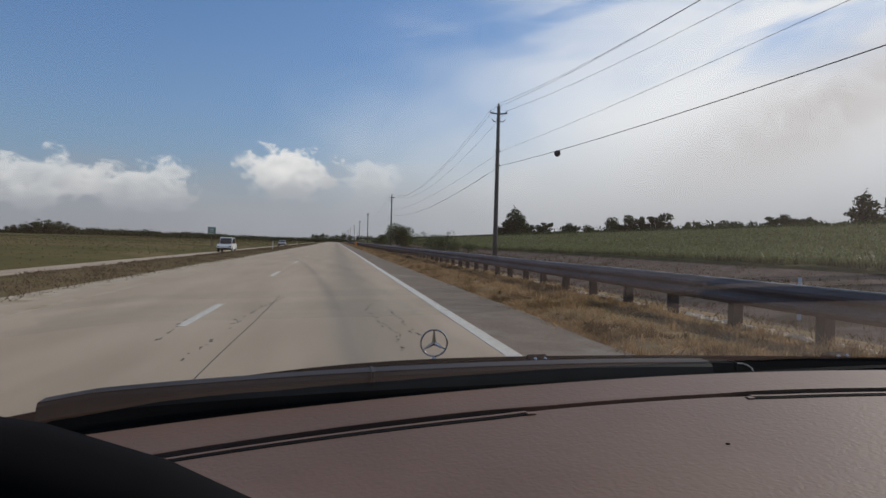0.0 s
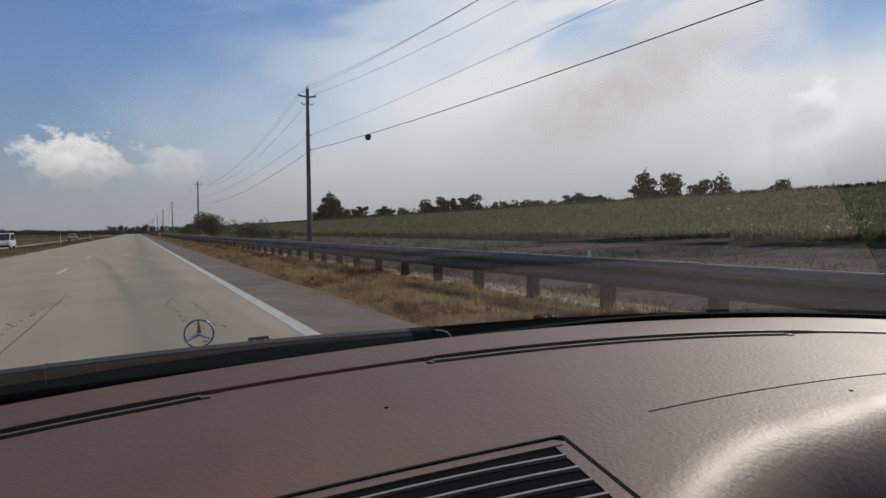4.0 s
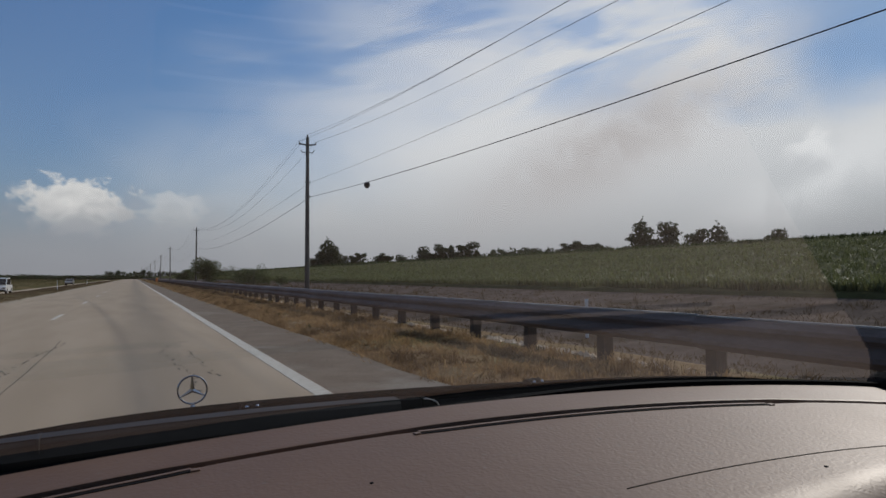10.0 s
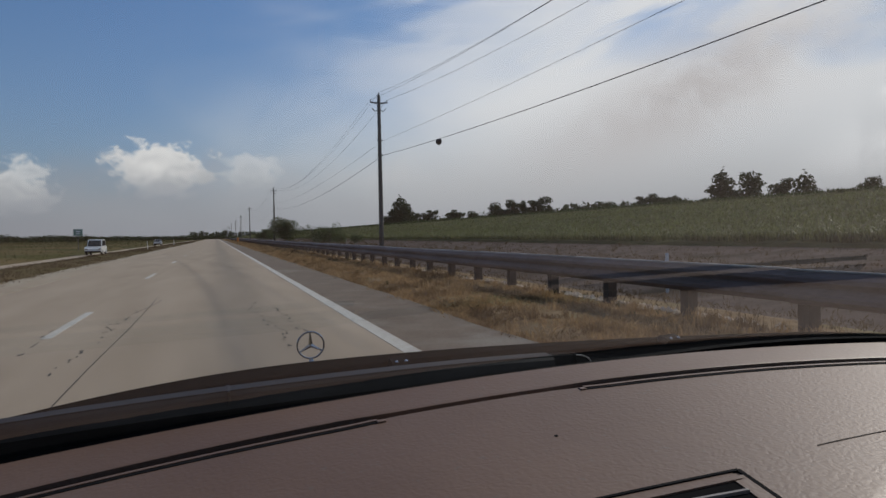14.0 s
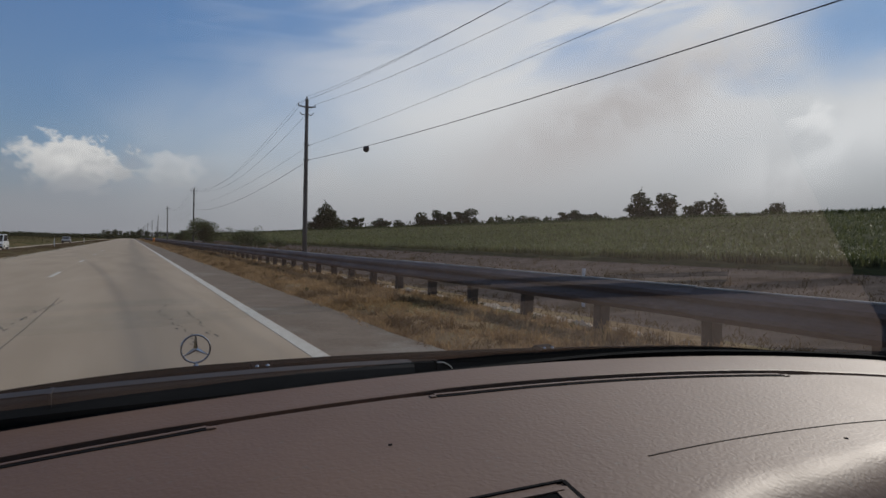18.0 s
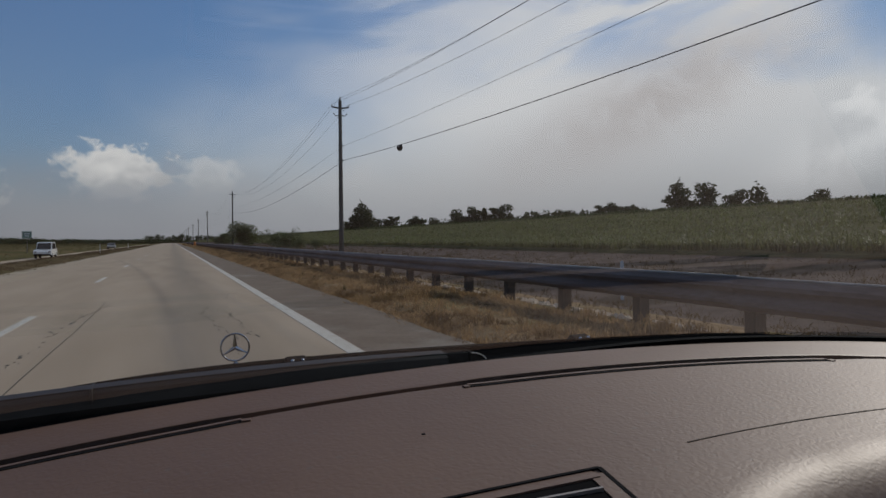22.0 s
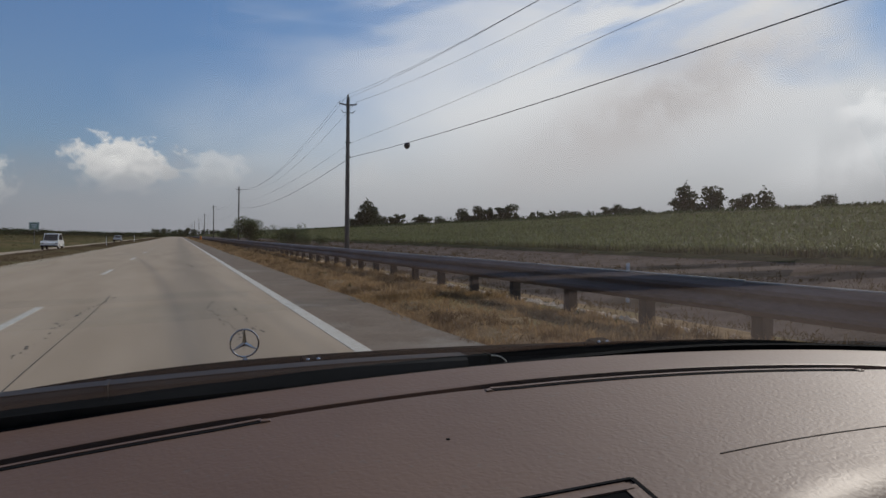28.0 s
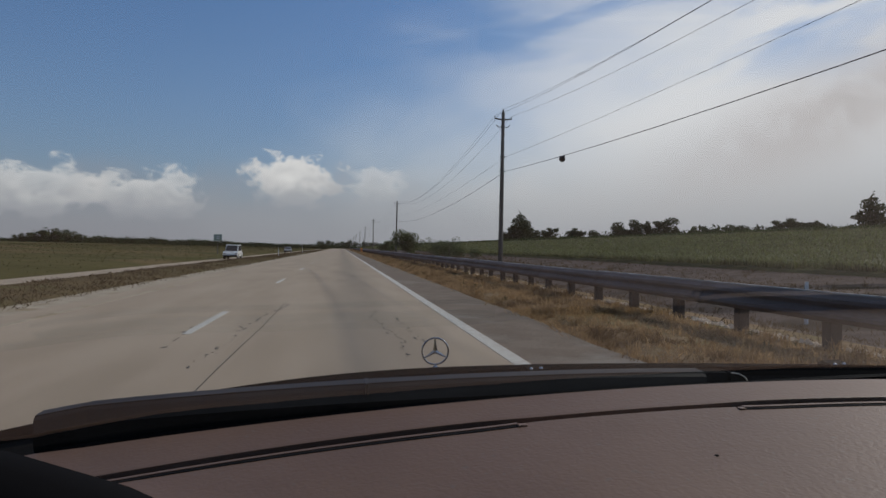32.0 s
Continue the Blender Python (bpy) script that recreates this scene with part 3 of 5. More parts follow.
def tufts(name, count, xa, xb, ya, yb, h0, h1, blades, material, label, seed, power=1.0):
    """Bunches of arching blades fanned out from one root; returns one stuff object."""
    rng = np.random.RandomState(seed)
    cx = rng.uniform(xa, xb, count)
    cy = ya + (yb - ya) * rng.uniform(0, 1, count) ** power
    patch = np.array([noise.noise(Vector((p * 0.9, q * 0.35, seed))) for p, q in zip(cx, cy)])
    keep = patch > rng.uniform(-0.6, 0.3, count)
    cx, cy, patch = cx[keep], cy[keep], patch[keep]
    n = len(cx) * blades
    size = np.repeat(rng.uniform(h0, h1, len(cx)) * (0.8 + 0.7 * np.clip(patch, 0, 1)), blades)
    x = np.repeat(cx, blades) + rng.normal(0, 0.25, n) * size
    y = np.repeat(cy, blades) + rng.normal(0, 0.25, n) * size
    z = np.array([ground_height(v) for v in x]) - 0.02
    h = size * rng.uniform(0.5, 1.1, n)
    turn, out = rng.uniform(0, 2 * np.pi, n), rng.uniform(0.15, 0.9, n) * h
    w = 0.0035 * (1 + y / 30.0)
    dx, dy = -np.sin(turn) * w, np.cos(turn) * w
    ex, ey = np.cos(turn) * out, np.sin(turn) * out
    v = np.empty((n, 5, 3))
    v[:, 0] = np.stack([x - dx, y - dy, z], 1)
    v[:, 1] = np.stack([x + dx, y + dy, z], 1)
    v[:, 2] = np.stack([x + ex * 0.35 + dx * 0.8, y + ey * 0.35 + dy * 0.8, z + h * 0.65], 1)
    v[:, 3] = np.stack([x + ex * 0.35 - dx * 0.8, y + ey * 0.35 - dy * 0.8, z + h * 0.65], 1)
    v[:, 4] = np.stack([x + ex, y + ey, z + h * rng.uniform(0.75, 1.05, n)], 1)
    faces = [f for i in range(0, n * 5, 5) for f in ((i, i + 1, i + 2, i + 3), (i + 3, i + 2, i + 4))]
    cloud_of_faces(name, v.reshape(-1, 3).tolist(), faces, material, label, "grass", "stuff")


grass("dry_grass", 105000, 2.95, 5.6, 2.5, 40.0, 0.025, 0.085, 0.0045, M_BLADE_DRY, "straw-coloured dry grass along the hard shoulder", 1, 1.3)
grass("dry_grass", 50000, 3.0, 5.8, 40.0, 320.0, 0.03, 0.13, 0.007, M_BLADE_DRY, "straw-coloured dry grass along the guardrail", 2, 1.4)
grass("grass_tufts", 40000, 3.0, 5.3, 2.5, 70.0, 0.04, 0.12, 0.005, M_BLADE_DRY, "ragged darker tufts in the dry verge", 9, 1.3)
grass("grass_tufts", 12000, 2.85, 3.5, 2.5, 60.0, 0.05, 0.14, 0.005, M_BLADE_DRY, "ragged tufts overhanging the shoulder edge", 12, 1.2)
tufts("straw_tufts", 2600, 3.05, 5.6, 4.0, 60.0, 0.09, 0.26, 22, M_BLADE_DRY, "golden bunches of dry grass along the hard shoulder", 31, 1.5)
tufts("straw_tufts", 380, 2.88, 3.3, 4.0, 50.0, 0.06, 0.15, 24, M_BLADE_DRY, "straw bunches hanging over the shoulder's edge", 32, 1.4)
tufts("straw_tufts", 1200, 3.0, 5.4, 60.0, 240.0, 0.10, 0.24, 14, M_BLADE_DRY, "golden bunches of dry grass along the guardrail", 33, 1.2)
tufts("green_tufts", 260, 3.4, 5.9, 4.0, 70.0, 0.06, 0.18, 24, M_BLADE_OLIVE, "olive-green bunches among the dry grass", 34, 1.3)
tufts("dead_stalks", 1100, 6.2, 17.8, 6.0, 150.0, 0.10, 0.34, 12, M_BLADE_BROWN, "dead upright stalks on the earth bank", 35, 1.3)
grass("weeds", 52000, 6.1, 18.2, 3.0, 160.0, 0.04, 0.13, 0.006, M_BLADE_BROWN, "dead brown weeds on the earth bank", 3, 1.4)
grass("median_grass", 50000, -9.0, -5.1, 6.0, 220.0, 0.03, 0.12, 0.006, M_BLADE_BROWN, "low brown grass on the median", 5, 1.5)
grass("meadow_grass", 30000, -90.0, -16.0, 25.0, 420.0, 0.05, 0.2, 0.02, M_BLADE_OLIVE, "rough olive and brown grassland", 6, 1.2)

# ---------------------------------------------------------------- guardrail
RAIL_X, RAIL_TOP = 5.40, 0.685


def build_guardrail():
    base = empty("guardrail", pose(RAIL_X, 0, 0), label="dark weathered steel W-beam guardrail on brown timber posts", category="guardrail")
    prof = [(0.018, -0.003), (0.000, 0.000), (-0.022, -0.012), (-0.078, -0.060), (-0.080, -0.100), (-0.030, -0.150), (-0.024, -0.165), (-0.030, -0.180), (-0.080, -0.230), (-0.078, -0.270), (-0.022, -0.318), (0.000, -0.330)]
    back = [(x + 0.006, z) for x, z in prof[::-1]]
    bm = bmesh.new()
    loft(bm, [[(x, yy, z) for x, z in prof + back] for yy in (0.0, 4.40)])
    for k in (-1, 1):
        for dy in (0.06, 0.16):
            box(bm, -0.045, -0.024, dy - 0.015, dy + 0.015, -0.165 + k * 0.05 - 0.012, -0.165 + k * 0.05 + 0.012)
    panel = finish(bm)
    panel.materials.append(M_RAIL)
    # rolled top edge as a tube; its glint is in the pale colour
    bm = bmesh.new()
    tube(bm, [(0.004, 0.0, 0.004), (0.004, 4.40, 0.004)], 0.016, 8)
    lip = finish(bm, True)
    lip.materials.append(M_LIP)
    bm = bmesh.new()
    box(bm, 0.0, 0.15, -0.075, 0.075, -0.95, 0.0, bevel=0.008)
    post = finish(bm)
    post.materials.append(M_POST)
    bm = bmesh.new()
    box(bm, -0.02, 0.09, -0.06, 0.06, -0.26, -0.06, bevel=0.005)
    block = finish(bm)
    block.materials.append(M_POST)
    for i in range(75):
        yy = -12 + i * 4.40
        share("rail_panel", panel, base, pose(-0.006 * (i % 2), yy, RAIL_TOP + 0.006 * math.sin(i * 1.7), 0, 0, 0))
        share("rail_lip", lip, base, pose(-0.006 * (i % 2), yy, RAIL_TOP + 0.006 * math.sin(i * 1.7), 0, 0, 0))
    for i in range(178):
        yy = -11.2 + i * 1.86
        share("post", post, base, pose(0.09 + 0.01 * math.sin(i * 3.1), yy, RAIL_TOP - 0.02 + 0.015 * math.sin(i * 2.3), 0, 0.8 * math.sin(i * 1.3), 0))
        share("spacer_block", block, base, pose(0.0, yy, RAIL_TOP, 0, 0, 0))
    bm = bmesh.new()
    box(bm, 0.0, 0.02, 318.5, 1400, RAIL_TOP - 0.33, RAIL_TOP)
    part("far_rail", bm, M_RAIL, base)


build_guardrail()


def build_limestone():
    rnd = random.Random(11)
    verts, faces = [], []
    for cx, cy, sx, sy in [(5.78 + 0.06 * math.sin(i * 2.3), 4.0 + i * 2.45 + 0.5 * math.sin(i * 1.7), 0.15, 1.0 + 0.4 * math.sin(i * 3.1)) for i in range(26)]:
        for k in range(30 + 55 * (int(cy) % 3)):
            x, y = rnd.gauss(cx, sx * 0.5), rnd.gauss(cy, sy * 0.5)
            s, z = rnd.uniform(0.03, 0.09), ground_height(x) - 0.005
            a = rnd.uniform(0, 6.3)
            b = len(verts)
            for q in range(4):
                verts.append((x + s * math.cos(a + q * 1.57), y + s * math.sin(a + q * 1.57), z))
            verts.append((x + rnd.uniform(-0.3, 0.3) * s, y, z + s * rnd.uniform(0.4, 0.9)))
            faces += [(b + q, b + (q + 1) % 4, b + 4) for q in range(4)]
    cloud_of_faces("limestone_rubble", verts, faces, M_STONE, "pale crushed limestone scattered behind the guardrail posts", "rubble", "stuff")


build_limestone()

# ---------------------------------------------------------------- utility poles and cables
POLE_X, POLE_H, SPAN = 12.0, 11.6, 104.0
POLE_YS = [52.5 + SPAN * i for i in range(-1, 9)]


def build_poles():
    base = empty("utility_pole", pose(POLE_X, POLE_YS[0], 0.1), label="tall weathered wooden utility pole with a short crossarm", category="utility pole", group="roadside poles")
    bm = bmesh.new()
    tube(bm, [(0, 0, -0.6), (0, 0, 3.0), (0, 0, 7.0), (0, 0, POLE_H - 0.1), (0, 0, POLE_H)], [0.19, 0.175, 0.15, 0.125, 0.09], 14)
    part("shaft", bm, M_POLE, base, smooth=True)
    for k in (-1, 1):
        bm = bmesh.new()
        loft(bm, [[(k * 0.10, y, POLE_H - 0.62 + z) for y, z in ((-0.05, -0.06), (0.05, -0.06), (0.05, 0.06), (-0.05, 0.06))], [(k * 0.66, y, POLE_H - 0.55 + z) for y, z in ((-0.04, -0.045), (0.04, -0.045), (0.04, 0.045), (-0.04, 0.045))]])
        part("crossarm", bm, M_IRON, base)
        bm = bmesh.new()
        tube(bm, [(k * 0.10, 0, POLE_H - 1.15), (k * 0.34, 0, POLE_H - 1.22), (k * 0.52, 0, POLE_H - 1.02)], 0.035, 6)
        part("bracket", bm, M_IRON, base)
        bm = bmesh.new()
        for j in range(3):
            z0 = POLE_H - 0.50 + j * 0.06
            tube(bm, [(k * 0.63, 0, z0), (k * 0.63, 0, z0 + 0.03)], [0.06, 0.035], 8)
        part("insulator", bm, M_IRON, base)
    bm = bmesh.new()
    tube(bm, [(0, 0, POLE_H), (0, 0, POLE_H + 0.12), (0, 0, POLE_H + 0.2)], [0.05, 0.06, 0.03], 8)
    part("insulator", bm, M_IRON, base)
    for z0 in (8.15, 7.05):
        bm = bmesh.new()
        box(bm, 0.13, 0.24, -0.03, 0.03, z0 - 0.05, z0 + 0.05)
        box(bm, -0.20, -0.12, -0.03, 0.03, z0 - 0.04, z0 + 0.04)
        part("clamp", bm, M_IRON, base)
    for i, y in enumerate(POLE_YS[1:]):
        copy_thing(base, pose(POLE_X + 0.3 * math.sin(i * 2.1), y + 2.0 * math.sin(i * 1.3), 0.1, 0, 0.5 * math.sin(i * 2.7), 5 * math.sin(i)))
    # the more distant poles of a crossing line
    for xx, yy in ((46.0, 620.0), (24.0, 760.0), (8.0, 820.0)):
        copy_thing(base, pose(xx, yy, 0.2, 0, 0, 30))
    for dx, z0, sag, thick, label in ((0.0, POLE_H + 0.28, 2.75, 0.009, "dark overhead power cable at the pole tops"), (-0.63, POLE_H - 0.25, 2.6, 0.009, "dark overhead power cable on the crossarm"), (0.63, POLE_H - 0.25, 2.6, 0.009, "dark overhead power cable on the crossarm"), (0.25, 8.25, 1.0, 0.008, "thin overhead neutral cable"), (0.25, 7.15, 1.35, 0.016, "thick overhead telephone cable")):
        bm = bmesh.new()
        pts = []
        for a, b in zip(POLE_YS, POLE_YS[1:]):
            for k in range(20):
                u = k / 20
                pts.append((POLE_X + dx, a + (b - a) * u, z0 - 4 * sag * u * (1 - u)))
        tube(bm, pts, thick, 5)
        solid("overhead_cable", bm, M_WIRE, label, "cable", group="overhead cables")
    bm = bmesh.new()
    yb = POLE_YS[1] - 14
    tube(bm, [(POLE_X + 0.25, yb - 0.32, 6.45), (POLE_X + 0.25, yb, 6.36), (POLE_X + 0.25, yb + 0.32, 6.50)], [0.06, 0.19, 0.06], 10)
    solid("splice_case", bm, M_WIRE, "black splice case hanging on the telephone cable", "splice case")


build_poles()

# ---------------------------------------------------------------- cane field on its slope
FIELD_X, FIELD_BACK = 18.4, 46.0


def field_z(x):
    return 0.52 + (3.75 - 0.52) * ease(FIELD_X - 3, FIELD_BACK + 8, x) if x < FIELD_BACK else 3.6 + 0.004 * (x - FIELD_BACK)


def build_cane():
    rng = np.random.RandomState(21)

    def plants(count, xa, xb, ya, yb, h0, h1, w, leaves):
        n = count * leaves
        px = np.repeat(xa + (xb - xa) * rng.uniform(0, 1, count) ** 1.5, leaves) + rng.normal(0, 0.05, n)
        py = np.repeat(ya + (yb - ya) * rng.uniform(0, 1, count) ** 1.3, leaves) + rng.normal(0, 0.05, n)
        base = np.array([field_z(v) for v in px]) - 0.05
        hh = np.repeat(rng.uniform(h0, h1, count), leaves)
        a = rng.uniform(0, 2 * np.pi, n)
        ln = hh * rng.uniform(0.6, 1.0, n)
        out = rng.uniform(0.25, 0.8, n)
        zb = base + hh * rng.uniform(0.0, 0.3, n)
        cx, cy = np.cos(a), np.sin(a)
        sx, sy = -cy * w, cx * w
        v = np.empty((n, 5, 3))
        v[:, 0] = np.stack([px - sx, py - sy, zb], 1)
        v[:, 1] = np.stack([px + sx, py + sy, zb], 1)
        v[:, 2] = np.stack([px + cx * ln * 0.4 * out + sx, py + cy * ln * 0.4 * out + sy, zb + ln * 0.62], 1)
        v[:, 3] = np.stack([px + cx * ln * 0.4 * out - sx, py + cy * ln * 0.4 * out - sy, zb + ln * 0.62], 1)
        v[:, 4] = np.stack([px + cx * ln * out, py + cy * ln * out, zb + ln * rng.uniform(0.5, 0.95, n)], 1)
        return v

    blocks = [
        plants(20000, FIELD_X, FIELD_BACK, 3, 75, 0.34, 0.62, 0.017, 6),
        plants(14000, FIELD_X, FIELD_BACK, 75, 260, 0.32, 0.58, 0.030, 5),
        plants(8000, FIELD_X, FIELD_BACK, 260, 900, 0.3, 0.5, 0.05, 5),
    ]
    v = np.concatenate(blocks)
    faces = []
    for i in range(len(v)):
        b = i * 5
        faces += [(b, b + 1, b + 2, b + 3), (b + 3, b + 2, b + 4)]
    cloud_of_faces("cane_field", v.reshape(-1, 3).tolist(), faces, M_CANE, "young green sugar cane covering a gentle slope", "cane field", "stuff")
    v = np.concatenate([plants(3600, FIELD_BACK, FIELD_BACK + 3, 3, 140, 0.38, 0.62, 0.03, 7), plants(2600, FIELD_BACK, FIELD_BACK + 5, 140, 1000, 0.55, 0.9, 0.10, 7)])
    faces = []
    for i in range(len(v)):
        b = i * 5
        faces += [(b, b + 1, b + 2, b + 3), (b + 3, b + 2, b + 4)]
    cloud_of_faces("tall_cane", v.reshape(-1, 3).tolist(), faces, M_CANE_TALL, "taller dark green cane along the top of the field", "cane field", "stuff")
    # the crop's closed surface
    xs = [FIELD_X - 0.5, FIELD_X - 0.3] + [FIELD_X + i * 1.4 for i in range(21)] + [60, 90, 160, 400, 1200]
    ys = [-80, -20] + [i * 1.3 for i in range(0, 150)] + [200 + i * 10 for i in range(110)] + [1500, 2400]
    verts = []
    for yy in ys:
        for i, xx in enumerate(xs):
            if i == 0:
                z = ground_height(xx) - 0.02
            else:
                z = field_z(xx) + 0.22 * ease(FIELD_X - 0.3, FIELD_X + 1.0, xx) + 0.10 * noise.noise(Vector((xx * 0.9, yy * 0.9, 2))) + 0.06 * noise.noise(Vector((xx * 3, yy * 2.7, 5)))
            verts.append((xx, yy, z))
    n = len(xs)
    faces = [(j * n + i, j * n + i + 1, (j + 1) * n + i + 1, (j + 1) * n + i) for j in range(len(ys) - 1) for i in range(n - 1)]
    cloud_of_faces("cane_cover", verts, faces, M_CANE_DARK, "closed green leaf cover of the cane field", "cane field", "stuff")


build_cane()

# ---------------------------------------------------------------- trees


def leaves_in(rng, blobs, count, size):
    """Small leaf cards spread through a set of ellipsoids, thinning outwards."""
    verts, faces = [], []
    weights = np.array([b[3] * b[4] * b[5] for b in blobs])
    pick = rng.choice(len(blobs), count, p=weights / weights.sum())
    for k in pick:
        bx, by, bz, rx, ry, rz = blobs[k]
        d = rng.normal(size=3)
        d /= np.linalg.norm(d)
        r = 1.06 * rng.uniform(0.0, 1.0) ** 0.45
        p = np.array([bx + d[0] * rx * r, by + d[1] * ry * r, bz + d[2] * rz * r])
        s = size * rng.uniform(0.5, 1.3)
        a, b = rng.normal(size=3), rng.normal(size=3)
        a /= np.linalg.norm(a)
        b -= a * (a @ b)
        b /= np.linalg.norm(b)
        i = len(verts)
        verts.extend([tuple(p - a * s), tuple(p + b * s * 0.45), tuple(p + a * s), tuple(p - b * s * 0.45)])
        faces.append((i, i + 1, i + 2, i + 3))
    return verts, faces


def tree(name, height, kind, seed, label, leaf=M_LEAF, group="", cards=900, leaf_size=0.035):
    rng = np.random.RandomState(seed)
    base = empty(name, label=label, category="tree", group=group)
    bm = bmesh.new()
    top = height * (0.9 if kind == "conifer" else 0.62)
    bend = [(rng.uniform(-0.02, 0.02) * height * u, rng.uniform(-0.02, 0.02) * height * u, -0.3 + (top + 0.3) * u) for u in (0, 0.25, 0.5, 0.75, 1.0)]
    tube(bm, bend, [height * 0.028 * (1 - 0.75 * u) for u in (0, 0.25, 0.5, 0.75, 1.0)], 7)
    blobs = []
    if kind == "conifer":
        for k in range(9):
            u = k / 8
            r = height * (0.34 * (1 - u) ** 0.6 + 0.04)
            blobs.append((rng.uniform(-0.3, 0.3) * r, rng.uniform(-0.3, 0.3) * r, height * (0.16 + 0.80 * u), r, r, height * 0.085))
    elif kind == "round":
        for k in range(9):
            a, r = rng.uniform(0, 6.3), rng.uniform(0, 0.17) * height
            blobs.append((math.cos(a) * r, math.sin(a) * r, height * (0.13 + 0.74 * k / 8), height * rng.uniform(0.14, 0.23), height * rng.uniform(0.14, 0.23), height * rng.uniform(0.09, 0.15)))
    elif kind == "open":
        for k in range(22):
            a, r = rng.uniform(0, 6.3), rng.uniform(0.02, 0.30) * height
            blobs.append((math.cos(a) * r, math.sin(a) * r, height * rng.uniform(0.18, 0.95), height * rng.uniform(0.06, 0.13), height * rng.uniform(0.06, 0.13), height * rng.uniform(0.04, 0.08)))
    else:
        for k in range(12):
            a, r = rng.uniform(0, 6.3), rng.uniform(0, 0.6) * height
            blobs.append((math.cos(a) * r, math.sin(a) * r, height * rng.uniform(0.08, 0.68), height * rng.uniform(0.24, 0.38), height * rng.uniform(0.2, 0.35), height * rng.uniform(0.16, 0.3)))
    for b in blobs[: 8]:
        tube(bm, [(0, 0, max(0.1 * height, b[2] * 0.6)), (b[0] * 0.6, b[1] * 0.6, b[2] * 0.85), (b[0], b[1], b[2])], [height * 0.010, height * 0.007, height * 0.003], 5)
    part("trunk", bm, M_BARK, base)
    verts, faces = leaves_in(rng, blobs, cards, height * leaf_size)
    cloud_of_faces("crown", verts, faces, leaf, parent=base)
    return base


def place(ob, az, dist, scale, turn=0, z=0.3):
    m = pose(math.sin(radians(az)) * dist, math.cos(radians(az)) * dist, z, 0, 0, turn) @ Matrix.Scale(scale, 4)
    c = copy_thing(ob, m)
    c.matrix_basis = m
    return c


def build_trees():
    rnd = random.Random(8)
    kinds = {
        "conifer": tree("tree", 10, "conifer", 31, "dark conical evergreen tree beyond the cane field", group="far trees", cards=3600),
        "round": tree("tree", 10, "round", 32, "dark round-crowned tree on the horizon", group="far trees", cards=2200),
        "broad": tree("tree", 10, "round", 41, "dark broad tree on the horizon", group="far trees", cards=2200),
        "open": tree("tree", 10, "open", 33, "thin open-crowned tree on the horizon", group="far trees", cards=1700),
        "scrub": tree("bush", 4, "bush", 35, "low dark bush on the horizon", group="far bushes", cards=900, leaf_size=0.07),
    }
    rows = [  # kind, azimuth, distance, height in metres
        ("conifer", 14.5, 330, 19), ("conifer", 14.0, 335, 14), ("conifer", 15.0, 325, 16), ("round", 15.6, 330, 11), ("round", 13.4, 335, 10), ("round", 16.6, 330, 11), ("open", 17.1, 330, 12), ("scrub", 17.6, 330, 7),
        ("round", 18.6, 380, 14), ("scrub", 20.3, 380, 12), ("scrub", 21.2, 390, 14), ("round", 22.0, 390, 18), ("round", 22.7, 380, 15), ("scrub", 23.0, 380, 15), ("round", 23.8, 380, 19), ("open", 24.6, 380, 18), ("scrub", 25.3, 380, 16), ("broad", 26.0, 380, 20),
        ("scrub", 28.6, 330, 15), ("scrub", 29.4, 330, 16), ("scrub", 30.1, 330, 15), ("round", 35.0, 270, 14.5), ("scrub", 36.6, 260, 13), ("scrub", 33.2, 280, 12.5), ("scrub", 39.3, 250, 12.5),
        ("conifer", 39.6, 230, 19), ("round", 41.4, 230, 18), ("round", 43.6, 234, 16), ("conifer", 45.2, 230, 17), ("scrub", 46.4, 230, 12), ("round", 49.0, 230, 15), ("scrub", 50.0, 225, 13),
        ("scrub", 41.2, 232, 11), ("scrub", 43.0, 232, 12), ("scrub", 44.2, 232, 11), ("scrub", 53.1, 215, 10), ("round", 57.6, 205, 14), ("open", 59.4, 205, 14), ("scrub", 58.4, 207, 9), ("scrub", 60.2, 200, 14), ("round", 62.6, 200, 18), ("conifer", 64.5, 200, 19), ("broad", 68.0, 200, 18),
    ]
    for kind, az, dist, high in rows:
        place(kinds[kind], az, dist, high / (4 if kind == "scrub" else 10), rnd.uniform(0, 360), 0.2)
    for i in range(60):
        az = -30 + i * 0.52 + rnd.uniform(-0.2, 0.2)
        dist = rnd.uniform(430, 520)
        c = place(kinds["scrub"], az, dist, 1.0, 0, -0.6)
        c.matrix_basis = c.matrix_basis @ Matrix.Diagonal((2.6, 2.6, rnd.uniform(0.8, 1.15) * (1.0 + 0.5 * math.exp(-((az + 15) / 6) ** 2)), 1))
    for az, size in ((-19.2, 1.3), (-19.9, 1.7), (-20.6, 1.9), (-21.3, 2.0), (-22.0, 1.6), (-22.8, 1.2)):
        place(kinds["scrub"], az, 375, size, az * 40, 0.4)
    for i in range(30):
        az = -1.5 + i * 0.55
        place(kinds["scrub"], az, rnd.uniform(850, 950), rnd.uniform(1.6, 2.6), rnd.uniform(0, 360), 1.0)
    # straggling row of smaller trees along the field's far edge
    for i in range(34):
        az = 16.5 + i * 0.62 + rnd.uniform(-0.25, 0.25)
        crest = 1.28 + (az - 16) * 0.062
        high = 385 * math.tan(radians(crest + rnd.uniform(0.12, 0.45)))
        kind = rnd.choice(("round", "scrub", "open", "scrub"))
        place(kinds[kind], az, 385, high / (4 if kind == "scrub" else 10), rnd.uniform(0, 360), 0.2)
